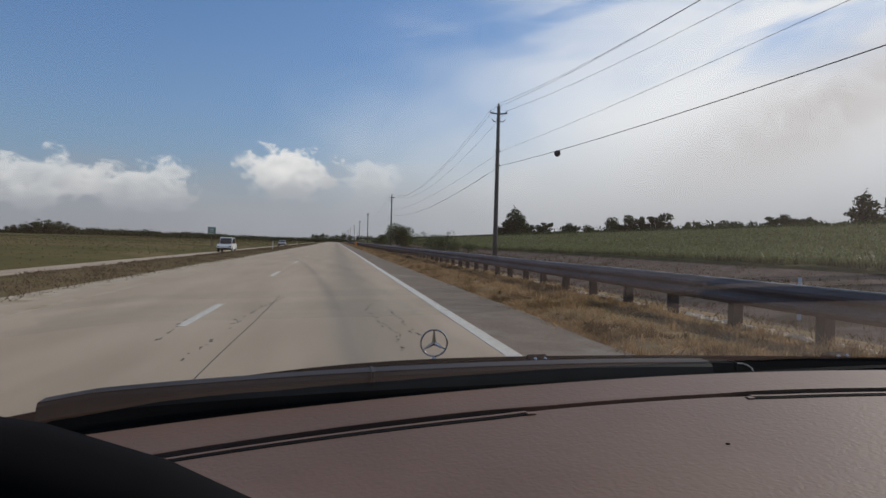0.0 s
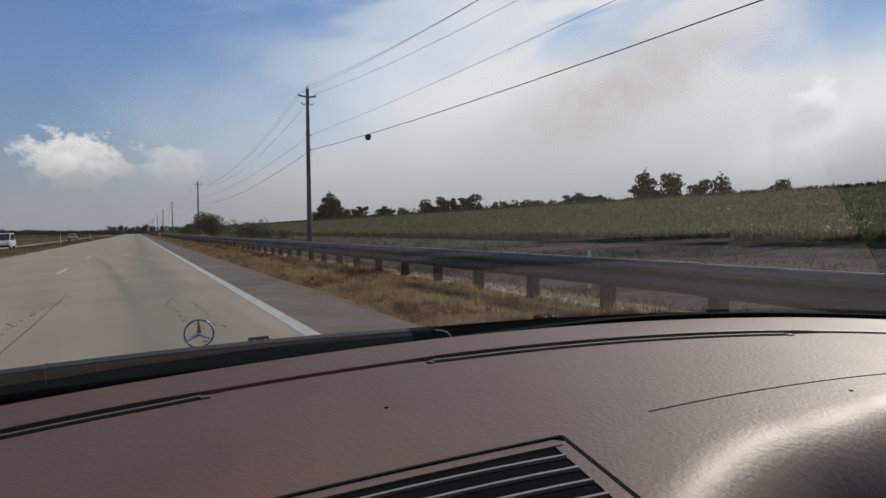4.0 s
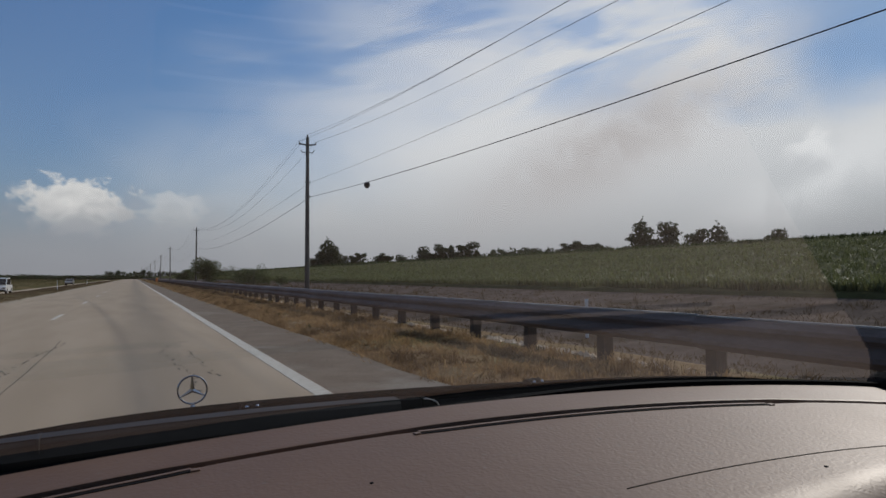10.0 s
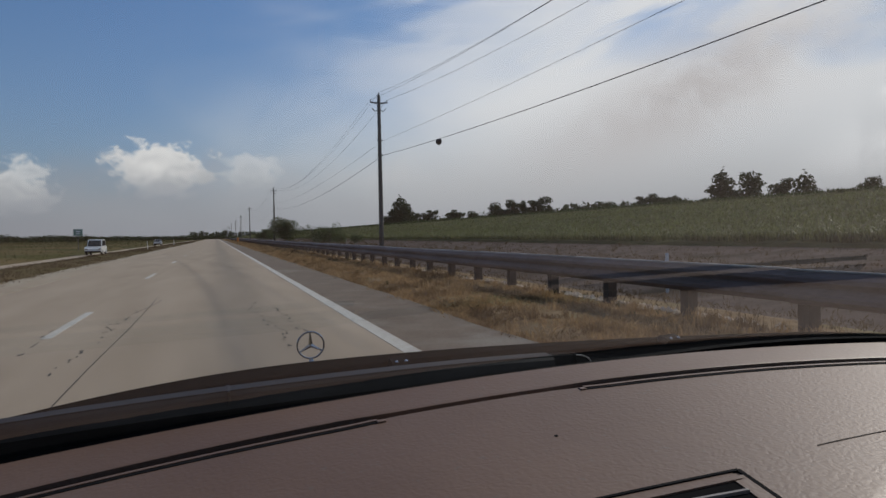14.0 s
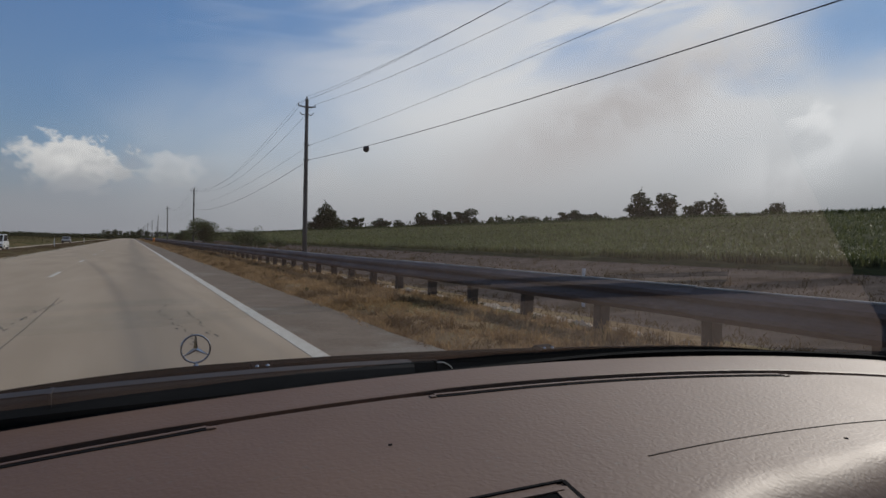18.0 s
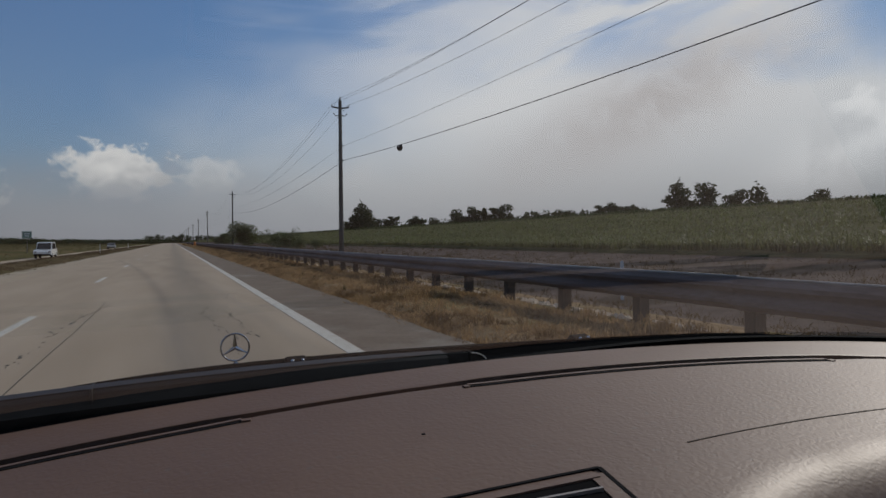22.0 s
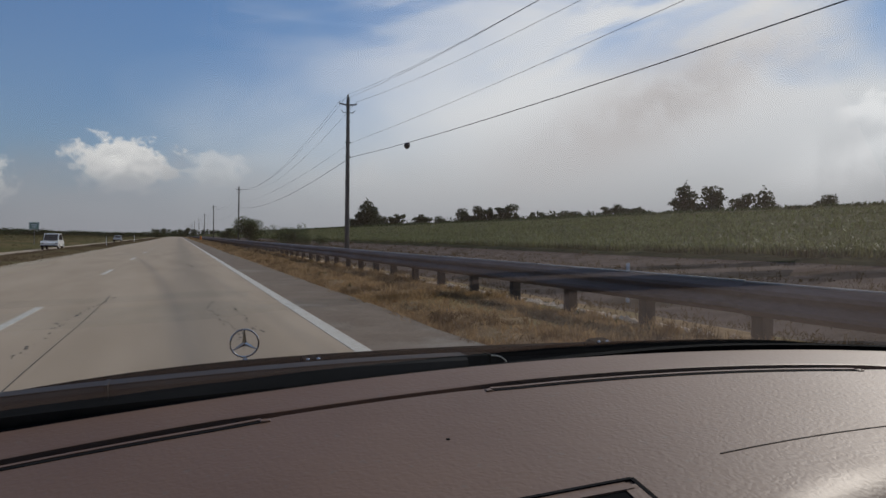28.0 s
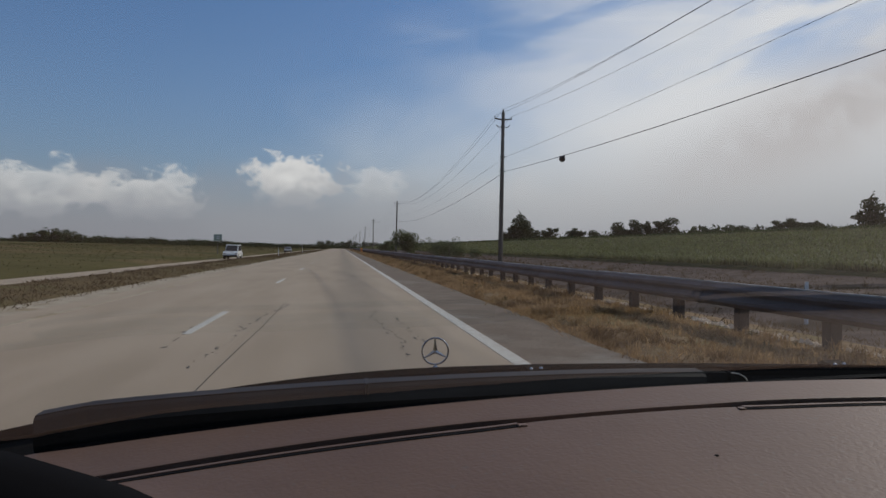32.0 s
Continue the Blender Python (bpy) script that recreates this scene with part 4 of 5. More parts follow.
    for src in kinds.values():
        src.matrix_world = pose(-640 - 20 * len(src.name), 560, 0.8)
    low = tree("roadside_bush", 2.2, "bush", 51, "leafy green bush at the foot of the cane field", leaf=M_BUSH, group="roadside bushes", cards=2600, leaf_size=0.035)
    low.matrix_world = pose(14.8, 96, 0.1) @ Matrix.Scale(1.45, 4)
    big = tree("large_bush", 5.4, "bush", 57, "large dense leafy bush between guardrail and cane field", leaf=M_BUSH, group="roadside bushes", cards=9000, leaf_size=0.028)
    big.matrix_world = pose(14.2, 150, 0.1)
    m = pose(15.0, 236, 0.1, 0, 0, 130) @ Matrix.Scale(0.8, 4)
    copy_thing(big, m).matrix_basis = m
    for x, y, s in ((15.8, 103, 1.2), (15.2, 110, 1.5), (14.8, 205, 1.3), (16.2, 84, 0.7), (15.2, 90, 0.8)):
        m = pose(x, y, 0.1, 0, 0, y) @ Matrix.Scale(s, 4)
        copy_thing(low, m).matrix_basis = m


build_trees()


def build_far_car(x, y, turn, paint, label, van=False):
    base = empty("car", pose(x, y, -0.72, 0, 0, turn), label=label, category="car", group="distant cars")
    bm = bmesh.new()
    half = [(-2.25, 0.35), (-2.3, 0.75), (-2.1, 0.95), (-1.0, 1.02), (1.9, 1.05), (2.2, 0.9), (2.25, 0.4)]
    loft(bm, [[(sx * 0.88, yy, zz) for yy, zz in half] for sx in (-1, 1)])
    part("body", bm, paint, base)
    bm = bmesh.new()
    high = 1.85 if van else 1.55
    cab = [(-1.25, 1.0), (-0.55, high - 0.03), (1.5, high), (2.05, 1.02)]
    loft(bm, [[(sx * 0.76, yy, zz) for yy, zz in cab] for sx in (-1, 1)])
    part("cabin", bm, paint, base)
    bm = bmesh.new()
    loft(bm, [[(sx * 0.70, -1.27 + 0.0, 1.06), (sx * 0.66, -0.62, high - 0.10), (sx * 0.66, -0.66, high - 0.10), (sx * 0.70, -1.31, 1.06)] for sx in (-1, 1)])
    part("windscreen", bm, M_TINT, base)
    for sx in (-1, 1):
        bm = bmesh.new()
        loft(bm, [[(sx * q, yy, zz) for yy, zz in ((-1.0, 1.08), (-0.5, high - 0.12), (1.4, high - 0.12), (1.75, 1.08))] for q in (0.758, 0.772)])
        part("side_window", bm, M_BLACK, base)
        for yy in (-1.4, 1.45):
            bm = bmesh.new()
            tube(bm, [(sx * 0.70, yy, 0.33), (sx * 0.90, yy, 0.33)], 0.33, 14)
            w = part("wheel", bm, M_RUBBER, base)
            bm = bmesh.new()
            tube(bm, [(sx * 0.88, yy, 0.33), (sx * 0.915, yy, 0.33)], 0.20, 12)
            part("rim", bm, M_SILVER, w)
        bm = bmesh.new()
        box(bm, sx * 0.70 - 0.14, sx * 0.70 + 0.14, -2.32, -2.24, 0.66, 0.80, bevel=0.02)
        part("headlight", bm, M_CHROME, base)
    bm = bmesh.new()
    box(bm, -0.86, 0.86, -2.36, -2.24, 0.34, 0.52, bevel=0.03)
    part("bumper", bm, M_BLACK, base)


def build_roadside_marks():
    sign = empty("road_sign", pose(-19.0, 113, ground_height(-19.0)), label="small pale road sign on a thin steel post", category="road sign")
    bm = bmesh.new()
    box(bm, -0.045, 0.045, -0.03, 0.03, -0.4, 2.9, bevel=0.008)
    part("post", bm, M_IRON, sign)
    bm = bmesh.new()
    box(bm, -0.62, 0.62, -0.055, -0.033, 2.1, 3.1, bevel=0.01)
    part("panel", bm, M_SIGN, sign, "pale green sign panel with a white border")
    bm = bmesh.new()
    for x0, x1, z0, z1 in ((-0.58, 0.58, 3.02, 3.06), (-0.58, 0.58, 2.14, 2.18), (-0.58, -0.54, 2.19, 3.01), (0.54, 0.58, 2.19, 3.01), (-0.36, 0.36, 2.66, 2.80), (-0.28, 0.28, 2.38, 2.50)):
        box(bm, x0, x1, -0.061, -0.056, z0, z1)
    part("border", bm, M_WHITE, sign)
    stake = None
    for x, y in ((9.4, 13.2), (8.9, 47.0), (9.2, 82.0), (-6.4, 74.0), (-6.3, 118.0)):
        m = pose(x, y, ground_height(x) - 0.05, 2, 3, 10 * x)
        if stake is None:
            stake = empty("marker_stake", m, label="white marker stake standing in the dry grass", category="marker stake", group="marker stakes")
            bm = bmesh.new()
            loft(bm, [[(-0.045, -0.012, z), (0.045, -0.012, z), (0.045, 0.012, z), (-0.045, 0.012, z)] for z in (-0.2, 0.92)])
            part("blade", bm, M_WHITE, stake)
            bm = bmesh.new()
            box(bm, -0.03, 0.03, -0.018, -0.013, 0.78, 0.88, bevel=0.002)
            part("reflector", bm, M_IRON, stake)
        else:
            copy_thing(stake, m)
    m = pose(5.0, 176, 0.0)
    drum = empty("warning_drum", m, label="orange plastic warning drum beside the guardrail", category="drum")
    bm = bmesh.new()
    tube(bm, [(0, 0, 0.0), (0, 0, 0.08), (0, 0, 0.09), (0, 0, 0.88), (0, 0, 0.95)], [0.32, 0.32, 0.27, 0.22, 0.18], 16)
    part("body", bm, M_ORANGE, drum)
    for z in (0.42, 0.66):
        bm = bmesh.new()
        tube(bm, [(0, 0, z), (0, 0, z + 0.11)], [0.256 - 0.062 * (z - 0.1), 0.249 - 0.062 * (z - 0.1)], 16)
        part("band", bm, M_WHITE, drum, "white reflective band")


build_roadside_marks()
build_far_car(-13.6, 92, 0, M_WHITE, "small white van on the far carriageway", True)
build_far_car(-13.9, 190, 0, M_SILVER, "distant pale car on the far carriageway")
# ---------------------------------------------------------------- the car that carries the camera
CAR = empty("passenger_car", pose(0.155, 0, 1.097, 0, -1.7, 0), label="brown saloon car with a brown vinyl dashboard, standing in the lane", category="car")


def front_y(x):
    return 0.6436 - (0.0977 * x * x if x > 0 else -0.2757 * min(x * x, 0.22))


def groove_y(x):
    return 0.5829 - (0.1461 * x * x if x > 0 else -0.135 * min(x * x, 0.22))


def nose_y(x):
    return 0.15 + 0.140 * ease(-0.09, 0.29, x) + 0.017 * ease(0.30, 0.50, x) if x > 0 else 0.15 + 0.05 * ease(0.1, 0.4, -x)


def hump(x, y):
    if x > 0.02:
        return 0.0
    q = 0.555 - (x + 0.36) * 0.82 - y
    return 0.045 * ease(0.0, 0.17, q) * ease(-0.78, -0.60, x)


def dash_z(x, y):
    crown = 0.094 * x * x if x > 0 else 0.130 * x * x
    return -0.127 - 0.11 * (front_y(x) - y) - crown + 0.0316 * x + hump(x, y)


def end_x(s, y):
    if s > 0:
        return min(max(0.590 + 1.11 * (y - 0.395), 0.535), 0.785)
    return 0.665 + 0.115 * ease(0.44, 0.60, y)


def slotted(x):
    """1 along the two defroster openings, 0 elsewhere."""
    return max(ease(0.07, 0.12, x) * (1 - ease(0.50, 0.54, x)), 1 - ease(-0.12, -0.06, x))


def groove_front(x):
    return groove_y(x) + 0.0046 + 0.0030 * slotted(x)


def groove_rear(x):
    """Rear edge of the groove, from which a bevel falls towards the glass."""
    return groove_front(x) - 0.0100 - 0.0060 * slotted(x)


def along(x):
    """The dashboard narrows towards the back: its station across for a point at x on the groove."""
    return 0.72 * x / end_x(1 if x > 0 else -1, groove_y(x))


def build_dashboard():
    bm = bmesh.new()
    n = 64
    rings = []
    for i in range(n + 1):
        s = -1 + 2 * i / n
        ring = []

        def put(y, dz=0.0, grow=0.0, sink=0.0):
            x = s * (end_x(s, y) + grow)
            fall = 0.02 * max(0.0, (abs(s) - 0.96) / 0.04) ** 2
            ring.append((x, y, dash_z(x, y) + dz - fall - sink))

        xr = s * 0.72
        fy, gy, ny = front_y(xr), groove_y(xr), nose_y(s * (0.57 if s > 0 else 0.665))
        put(fy + 0.004, -0.09)
        put(fy + 0.002, -0.006)
        put(fy - 0.004, 0.0)
        gf, gr = groove_front(xr), groove_rear(xr)
        put(fy - 0.008)
        put((fy + gf) / 2)
        put(gf + 0.006)
        put(gf + 0.0015)
        put(gf, -0.0003)
        put(gf - 0.0006, -0.015)
        put(gf - 0.0040, -0.015)
        put(gf - 0.0044, -0.0095)
        put(gr, 0.0)
        put(gr - 0.003, 0.0)
        roll = min(0.070, (gy - 0.012 - ny) * 0.8)
        for k in range(1, 12):
            put(gr - 0.003 + (ny + roll - gr + 0.003) * k / 11)
        for k in range(1, 9):
            a = k / 8 * math.pi / 2
            y = ny + roll - roll * math.sin(a)
            x = s * end_x(s, y)
            ring.append((x, y, dash_z(x, ny + roll) - roll * (1 - math.cos(a)) * 1.25 - 0.02 * max(0.0, (abs(s) - 0.96) / 0.04) ** 2))
        x, y, z = ring[-1]
        ring.append((x, y + 0.01, z - 0.12))
        ring.append((x, y + 0.06, z - 0.35))
        rings.append(ring)
    loft(bm, rings, close=False)
    bmesh.ops.recalc_face_normals(bm, faces=bm.faces)
    bm.normal_update()
    bmesh.ops.split_edges(bm, edges=[e for e in bm.edges if len(e.link_faces) == 2 and e.calc_face_angle() > 0.32])
    dash = part("dashboard", bm, M_DASH, CAR, "brown grained vinyl dashboard, dusty, with a shiny rounded edge", smooth=True)
    # closed ends and underside
    for s in (-1, 1):
        bm = bmesh.new()
        box(bm, s * 0.705 - 0.004, s * 0.705 + 0.004, 0.47, 0.62, -0.5, -0.20)
        part("end_panel", bm, M_BLACK, dash)
    # defroster openings behind the groove, split by a thin rib
    # not cut: the shade inside them is painted as black strips
    for xa, xb in ((0.104, 0.500), (-0.50, -0.092)):
        row = [xa + (xb - xa) * k / 30 for k in range(31)]

        def strip(near, far, lift_near, lift_far, thick):
            """A thin strip along the groove's rear edge; near and far are measured from that edge."""
            bm = bmesh.new()
            rings = []
            for x in row:
                ya, yb = groove_rear(along(x)) + near, groove_rear(along(x)) + far
                za, zb = dash_z(x, ya) + lift_near, dash_z(x, yb) + lift_far
                rings.append([(x, yb, zb), (x, ya, za), (x, ya, za - thick), (x, yb, zb - thick)])
            return loft(bm, rings)

        part("defroster_opening", strip(0.0014, 0.0114, 0.0004, -0.0085, 0.001), M_WHEEL, dash, "black strip, painted dark of the opening facing the windscreen")
        part("defroster_slot", strip(-0.0072, -0.0030, 0.0005, 0.0005, 0.003), M_BLACK, dash, "narrow black strip, painted dark of a defroster slot")
        part("slot_rib", strip(-0.0029, 0.0012, 0.0011, 0.0009, 0.004), M_DASH, dash, "thin brown rib behind the slot")
        for x, wide in ((xa - 0.003, 0.003), (xb + 0.003, 0.004)):
            bm = bmesh.new()
            y = groove_rear(along(x)) - 0.0050
            box(bm, x - wide, x + wide, y - 0.0030, y + 0.0040, dash_z(x, y) - 0.003, dash_z(x, y) + 0.0012, bevel=0.0008)
            part("slot_end", bm, M_DASH, dash)
    pts = []
    for k in range(31):
        x = 0.20 + 0.372 * k / 30
        y = 0.406 - 0.25 * min(x - 0.36, 0.0) ** 2 - 0.40 * max(x - 0.40, 0.0) ** 2
        pts.append((x, y, dash_z(x, y)))
    bm = bmesh.new()
    ribbon(bm, pts, 0.0007, 0.0004, 0.003)
    part("cover_seam", bm, M_SEAM, dash, "thin dark seam of the passenger-side cover")
    rnd = random.Random(3)
    for x, y in ((0.03, 0.485), (0.386, 0.38)):
        bm = bmesh.new()
        r = rnd.uniform(0.0020, 0.0030)
        tube(bm, [(x, y, dash_z(x, y) - 0.001), (x, y, dash_z(x, y) + 0.0006)], [r, r * 0.6], 7)
        part("dirt_speck", bm, M_BLACK, dash)


def build_vent():
    back, front, hb, hf = 0.379, 0.240, 0.1095, 0.0955

    def half(y):
        return hf + (hb - hf) * (y - front) / (back - front)

    bm = bmesh.new()
    rings = []
    for y in (front, (front + back) / 2, back):
        rings.append([(x, y, dash_z(x, y) + 0.0005) for x in (-half(y), -half(y) * 0.5, 0, half(y) * 0.5, half(y))])
    loft(bm, rings, close=False)
    vent = part("air_vent", bm, M_WHEEL, CAR, "black centre air vent grille with brown louvres")
    for xs in ((-1, 1),):
        corner = [(-half(back), back), (half(back), back), (half(front), front), (-half(front), front)]
        for (xa, ya), (xb, yb) in zip(corner, corner[1:] + corner[:1]):
            bm = bmesh.new()
            ribbon(bm, [(xa + (xb - xa) * k / 6, ya + (yb - ya) * k / 6, dash_z(xa + (xb - xa) * k / 6, ya + (yb - ya) * k / 6)) for k in range(7)], 0.0055, 0.0012, 0.004)
            part("vent_frame", bm, M_DASH, vent)
    for xa, ya, xb, yb in ((-half(back) - 0.007, back + 0.007, half(back) + 0.007, back + 0.007), (half(back) + 0.007, back + 0.007, half(front) + 0.008, front)):
        bm = bmesh.new()
        ribbon(bm, [(xa + (xb - xa) * k / 6, ya + (yb - ya) * k / 6, dash_z(xa + (xb - xa) * k / 6, ya + (yb - ya) * k / 6)) for k in range(7)], 0.0016, 0.0014, 0.003)
        part("vent_gap", bm, M_BLACK, vent)
    y = back - 0.020
    while y > front + 0.012:
        bm = bmesh.new()
        h = half(y) - 0.006
        ribbon(bm, [(-h + 2 * h * k / 8, y + 0.004 * (1 - (2 * k / 8 - 1) ** 2), dash_z(-h + 2 * h * k / 8, y)) for k in range(9)], 0.0013, 0.0026, 0.003)
        part("louvre", bm, M_LOUVRE, vent, "louvre, pale with painted sheen")
        y -= 0.0165


def hood_z(x, y):
    u = y - 0.83
    return -0.141 - 0.150 * u - 0.020 * u * u - (0.05 if x > 0 else 0.13) * x * x - 0.10 * max(0.0, abs(x) - 0.62) ** 1.5


def build_hood():
    bm = bmesh.new()
    rings = []
    for i in range(41):
        x = -0.84 + 1.68 * i / 40
        ring = []
        rear = 0.87 - 0.06 * x * x
        for k in range(14):
            y = rear + (1.78 - 0.12 * x * x - rear) * k / 13
            ring.append((x, y, hood_z(x, y)))
        y = ring[-1][1]
        ring += [(x, y + 0.03, ring[-1][2] - 0.02), (x, y + 0.05, ring[-1][2] - 0.12), (x, y + 0.05, ring[-1][2] - 0.38)]
        ring = [(x, rear + 0.01, ring[0][2] - 0.03)] + ring
        rings.append(ring)
    loft(bm, rings, close=False)
    hood = part("hood", bm, M_PAINTWORK, CAR, "dark brown painted hood, dusty", smooth=True)
    # standing star of three rays in a ring
    zc, yc, xc, rad = -0.243, 1.676, -0.013, 0.0315
    bm = bmesh.new()
    ring = [(xc + rad * math.cos(a), yc, zc + rad * math.sin(a)) for a in (2 * math.pi * k / 40 for k in range(41))]
    tube(bm, ring, 0.0022, 7, caps=False)
    star = part("hood_ornament", bm, M_CHROME, CAR, "chrome ring emblem standing on the hood", smooth=True)
    for k in range(3):
        a = math.pi / 2 + k * 2 * math.pi / 3
        bm = bmesh.new()
        dx, dz = math.cos(a), math.sin(a)
        loft(bm, [[(xc + dx * q - dz * w, yc, zc + dz * q + dx * w), (xc + dx * q, yc - w, zc + dz * q), (xc + dx * q + dz * w, yc, zc + dz * q - dx * w), (xc + dx * q, yc + w, zc + dz * q)] for q, w in ((0.0, 0.0052), (0.018, 0.0030), (rad - 0.001, 0.0012))])
        part("ray", bm, M_CHROME, star)
    bm = bmesh.new()
    tube(bm, [(xc, yc, zc - rad - 0.024), (xc, yc, zc - rad - 0.006), (xc, yc, zc - rad)], [0.012, 0.006, 0.003], 10)
    part("stem", bm, M_CHROME, star, smooth=True)
    for x, y in ((-0.007, 0.834), (0.368, 0.811), (-0.360, 0.765)):
        z = hood_z(x, y)
        bm = bmesh.new()
        loft(bm, [[(x + sx * w, y + dy, z + dz) for sx, dz in ((-1, -0.004), (1, -0.004), (0.8, h), (-0.8, h))] for dy, w, h in ((-0.014, 0.014, 0.001), (-0.010, 0.014, 0.004), (0.004, 0.014, 0.006), (0.014, 0.011, 0.002))])
        noz = part("washer_nozzle", bm, M_BLACK, CAR, "small black washer nozzle with bright jets")
        for sx in (-1, 1):
            bm = bmesh.new()
            bmesh.ops.create_icosphere(bm, subdivisions=2, radius=0.0024, matrix=Matrix.Translation((x + sx * 0.006, y - 0.013, z + 0.003)))
            part("jet", bm, M_CHROME, noz, smooth=True)


def build_cowl():
    bm = bmesh.new()
    rings = []
    for i in range(41):
        x = -0.80 + 1.60 * i / 40
        fy, rear = front_y(x), 0.862 - 0.07 * x * x
        zf = dash_z(x, fy) - 0.035
        zr = hood_z(x, rear) - 0.012
        rings.append([(x, fy + 0.010, zf), (x, fy + 0.035, zf - 0.004), (x, (fy + rear) / 2 + 0.02, (zf + zr) / 2 - 0.006), (x, rear - 0.012, zr - 0.012), (x, rear + 0.012, zr - 0.004)])
    loft(bm, rings, close=False)
    cowl = part("cowl_panel", bm, M_COWL, CAR, "dusty black scuttle panel below the windscreen", smooth=True)
    # parked wiper: a broad dark bar along the scuttle with a rounded end cap
    def bar_z(x):
        return dash_z(x, front_y(x)) + 0.004 + 0.025 * min(max((0.145 - x) / 0.62, 0.0), 1.0)

    xs = [-0.52 + 0.665 * k / 28 for k in range(29)]
    # its black face is drawn tall to stand for the shaded gap below
    bm = bmesh.new()
    loft(bm, [[(x, front_y(x) + q, bar_z(x) + dz) for q, dz in ((0.024, -0.055), (0.021, -0.015), (0.026, -0.0005), (0.046, 0.0), (0.050, -0.050))] for x in xs])
    wiper = part("wiper", bm, M_RUBBER, CAR, "dark wiper parked at the foot of the windscreen")
    bm = bmesh.new()
    loft(bm, [[(x, front_y(x) + q, bar_z(x) + dz) for q, dz in ((0.0200, -0.0165), (0.0225, -0.004), (0.0270, 0.0), (0.045, 0.0006), (0.045, -0.004))] for x in xs[:28]])
    part("blade_carrier", bm, M_CARRIER, wiper, "streaked grey wiper blade carrier")
    bm = bmesh.new()
    x = -0.21
    box(bm, x - 0.0015, x + 0.0015, front_y(x) + 0.0185, front_y(x) + 0.047, bar_z(x) - 0.012, bar_z(x) + 0.0012, bevel=0.0005)
    part("wiper_clip", bm, M_CARRIER, wiper)
    bm = bmesh.new()
    x0, y0 = xs[-1] + 0.001, front_y(xs[-1]) + 0.022
    quarter = [(x0 + 0.0175 * math.cos(q), 0.0115 * math.sin(q)) for q in (math.pi / 2 * k / 10 for k in range(11))] + [(x0, 0.0)]
    loft(bm, [[(x, y0 + dy, bar_z(x0) - 0.0115 + z) for x, z in quarter] for dy in (0.0, 0.022)])
    cap = part("end_cap", bm, M_RUBBER, wiper, "rounded wiper end cap with a pale rim")
    bm = bmesh.new()
    tube(bm, [(x, y0 - 0.001, bar_z(x0) - 0.0115 + z) for x, z in quarter[:-1]], 0.0007, 6)
    part("cap_rim", bm, M_LIP, cap)
    bm = bmesh.new()
    box(bm, 0.30, 0.325, front_y(0.32) + 0.006, front_y(0.32) + 0.02, dash_z(0.32, 0.64) - 0.02, dash_z(0.32, 0.64) + 0.001, bevel=0.003)
    part("clip", bm, M_BLACK, CAR)
    bm = bmesh.new()
    ribbon(bm, [(x, front_y(x) + 0.010, dash_z(x, front_y(x)) - 0.006 + 0.009 * ease(0.10, 0.45, x)) for x in (-0.76 + 1.54 * k / 40 for k in range(41))], 0.007, 0.002, 0.02)
    part("glass_seal", bm, M_RUBBER, CAR, "black rubber seal along the glass")


PILLAR_LOW, PILLAR_HIGH = Vector((0.80, 0.575, -0.125)), Vector((0.61, -0.06, 0.345))


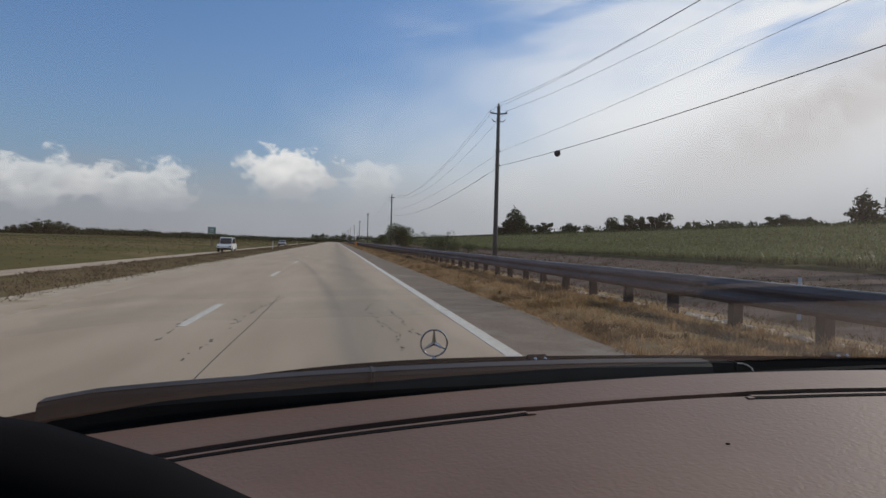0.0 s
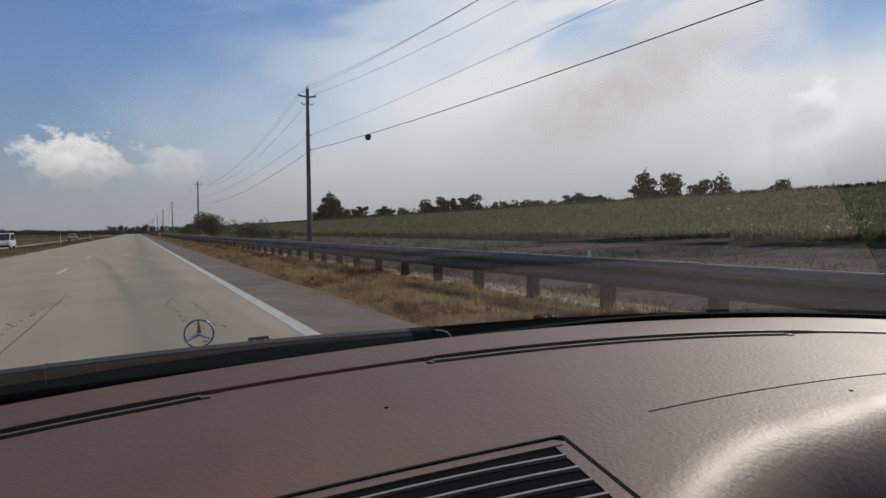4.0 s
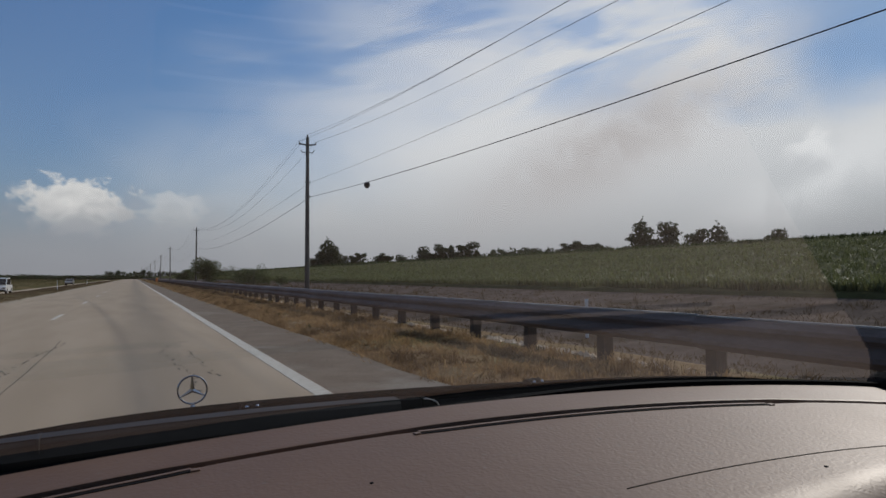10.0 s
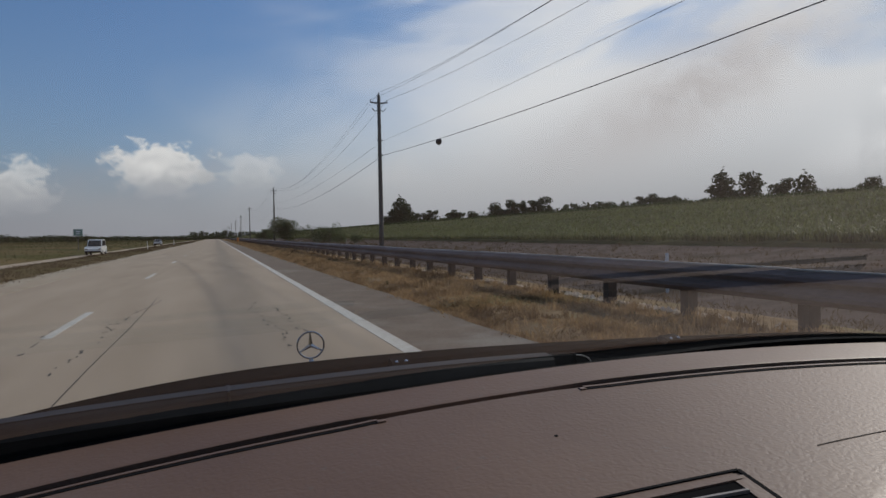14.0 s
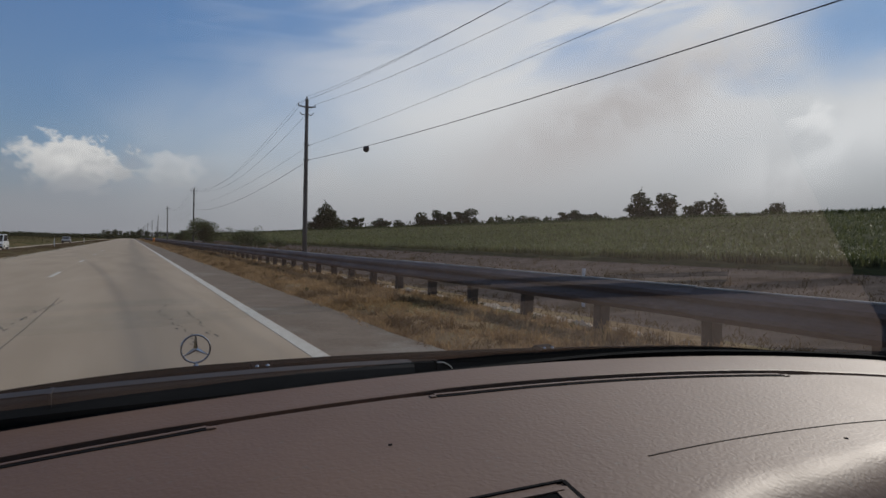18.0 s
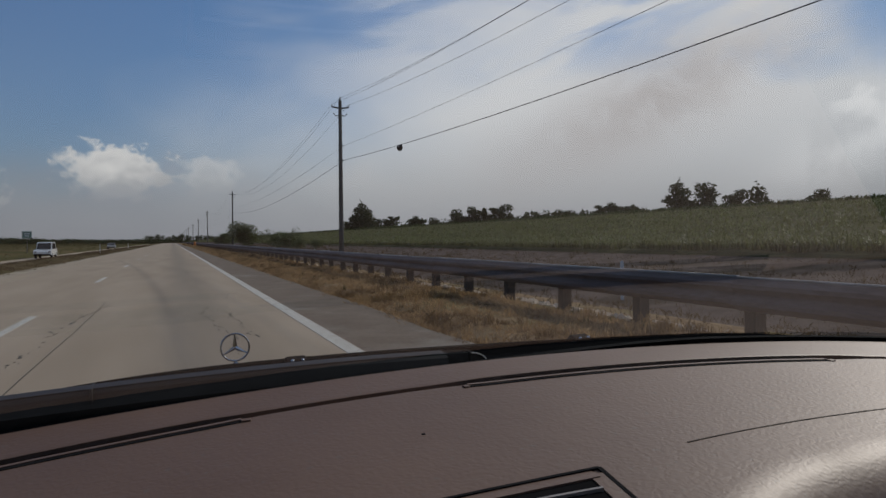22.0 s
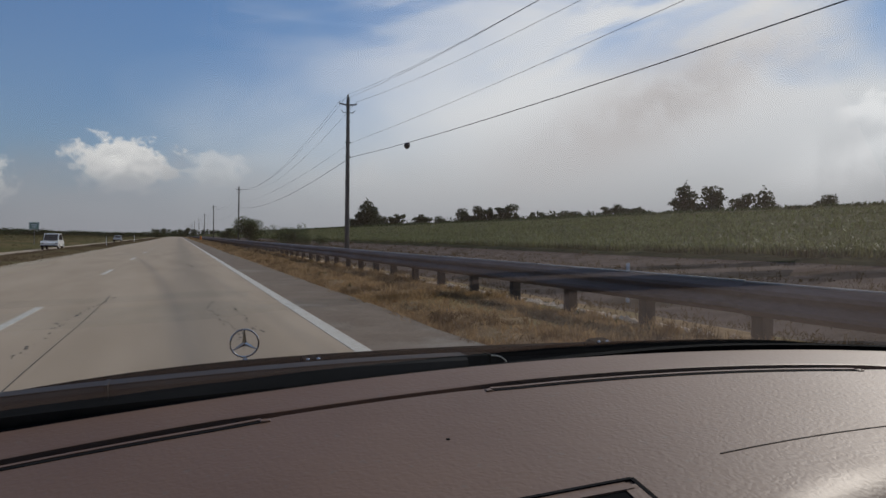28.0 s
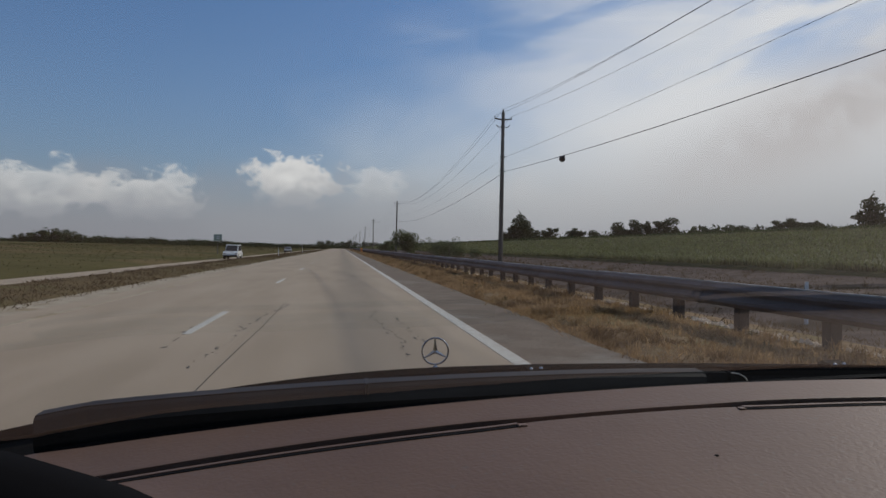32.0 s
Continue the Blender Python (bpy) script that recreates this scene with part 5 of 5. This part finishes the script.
def build_cabin():
    # windscreen between the seal and the roof
    bm = bmesh.new()
    rings = []
    for i in range(17):
        s = -1 + 2 * i / 16
        ring = []
        for k in range(9):
            u = k / 8
            x = s * (0.80 + (0.62 - 0.80) * u)
            low = Vector((x, front_y(x) + 0.024, dash_z(x, front_y(x)) - 0.012))
            high = Vector((x, -0.02 - 0.04 * s * s, 0.350 - 0.01 * s * s))
            ring.append(low.lerp(high, u) + Vector((0, 0.012, 0.018)) * math.sin(math.pi * u))
        rings.append(ring)
    loft(bm, rings, close=False)
    bm.normal_update()
    if sum(f.normal.z for f in bm.faces) > 0:
        bmesh.ops.reverse_faces(bm, faces=bm.faces)
    screen = part("windscreen", bm, M_GLASS, CAR, "clear raked windscreen with faint reflections", smooth=True)
    screen.visible_shadow = False
    for s in (-1, 1):
        a, b = PILLAR_LOW.copy(), PILLAR_HIGH.copy()
        a.x *= s
        b.x *= s
        out = Vector((s * 0.075, -0.03, 0.0))
        deep = Vector((s * 0.02, -0.10, -0.01))
        bm = bmesh.new()
        loft(bm, [[p, p + out * 0.5 + Vector((0, 0.02, 0.01)), p + out, p + out + deep, p + deep] for p in (a + (a - b) * 0.10, a, a.lerp(b, 0.5), b)])
        part("windscreen_pillar", bm, M_LINER, CAR, "dark windscreen pillar")
        # the shade beside the dashboard is put into the door's black
        bm = bmesh.new()
        box(bm, s * 0.80 - 0.04, s * 0.80 + 0.04, -1.25, 0.62, -0.62, -0.14, bevel=0.02)
        part("door", bm, M_BLACK, CAR, "inner door panel, shade painted in as black")
        bm = bmesh.new()
        loft(bm, [[Vector((s * 0.76, y, z)), Vector((s * 0.84, y, z)), Vector((s * 0.66, y - 0.02, 0.35)), Vector((s * 0.60, y - 0.02, 0.35))] for y, z in ((-0.55, -0.14), (-0.63, -0.14))])
        part("door_pillar", bm, M_LINER, CAR)
        bm = bmesh.new()
        box(bm, s * 0.855 - 0.035, s * 0.855 + 0.035, -2.6, 1.70, -0.88, -0.42, bevel=0.03)
        part("side_panel", bm, M_PAINTWORK, CAR)
    # unseen roof, rear wall, floor and trunk, added to keep the cabin dark
    bm = bmesh.new()
    box(bm, -0.66, 0.66, -1.35, -0.03, 0.345, 0.385, bevel=0.015)
    part("roof", bm, M_LINER, CAR, "dark lined roof")
    bm = bmesh.new()
    box(bm, -0.80, 0.80, -1.42, -1.32, -0.62, 0.36, bevel=0.02)
    part("rear_wall", bm, M_LINER, CAR)
    bm = bmesh.new()
    box(bm, -0.82, 0.82, -2.6, 1.60, -0.90, -0.62, bevel=0.02)
    part("floor_pan", bm, M_LINER, CAR)
    bm = bmesh.new()
    box(bm, -0.80, 0.80, -2.62, -1.40, -0.64, -0.17, bevel=0.03)
    part("trunk_lid", bm, M_PAINTWORK, CAR)
    bm = bmesh.new()
    box(bm, -0.80, 0.80, 0.66, 0.74, -0.62, -0.22)
    part("bulkhead", bm, M_BLACK, CAR)
    # wheels stand on the road although the body leans a little
    for sx in (-1, 1):
        for y in (1.02, -1.85):
            x = sx * 0.74
            z = -1.097 + 0.31 - x * math.tan(radians(1.7))
            bm = bmesh.new()
            tube(bm, [(x - 0.10, y, z), (x - 0.07, y, z), (x + 0.07, y, z), (x + 0.10, y, z)], [0.285, 0.31, 0.31, 0.285], 24)
            w = part("wheel", bm, M_RUBBER, CAR)
            bm = bmesh.new()
            tube(bm, [(x + sx * 0.09, y, z), (x + sx * 0.112, y, z)], [0.20, 0.17], 18)
            part("rim", bm, M_SILVER, w)


def build_steering_wheel():
    c, r = Vector((-0.36, 0.12, -0.228)), 0.195
    u = Vector((0, math.sin(radians(20)), math.cos(radians(20))))
    bm = bmesh.new()
    tube(bm, [c + Vector((r * math.sin(a), 0, 0)) + u * r * math.cos(a) for a in (2 * math.pi * k / 48 for k in range(49))], 0.014, 10, caps=False)
    wheel = part("steering_wheel", bm, M_WHEEL, CAR, "black steering wheel", smooth=True)
    for a in (75, 285, 130, 230):
        bm = bmesh.new()
        d = Vector((math.sin(radians(a)), 0, 0)) + u * math.cos(radians(a))
        tube(bm, [c + Vector((0, 0.03, -0.01)), c + d * 0.1 + Vector((0, 0.02, 0)), c + d * (r - 0.005)], [0.03, 0.022, 0.014], 8)
        part("spoke", bm, M_WHEEL, wheel)
    bm = bmesh.new()
    tube(bm, [c + Vector((0, 0.02, 0)), c + Vector((0, 0.06, -0.03)), c + Vector((0, 0.22, -0.12))], [0.075, 0.06, 0.03], 14)
    part("hub", bm, M_WHEEL, wheel)


build_dashboard()
build_vent()
build_hood()
build_cowl()
build_cabin()
build_steering_wheel()
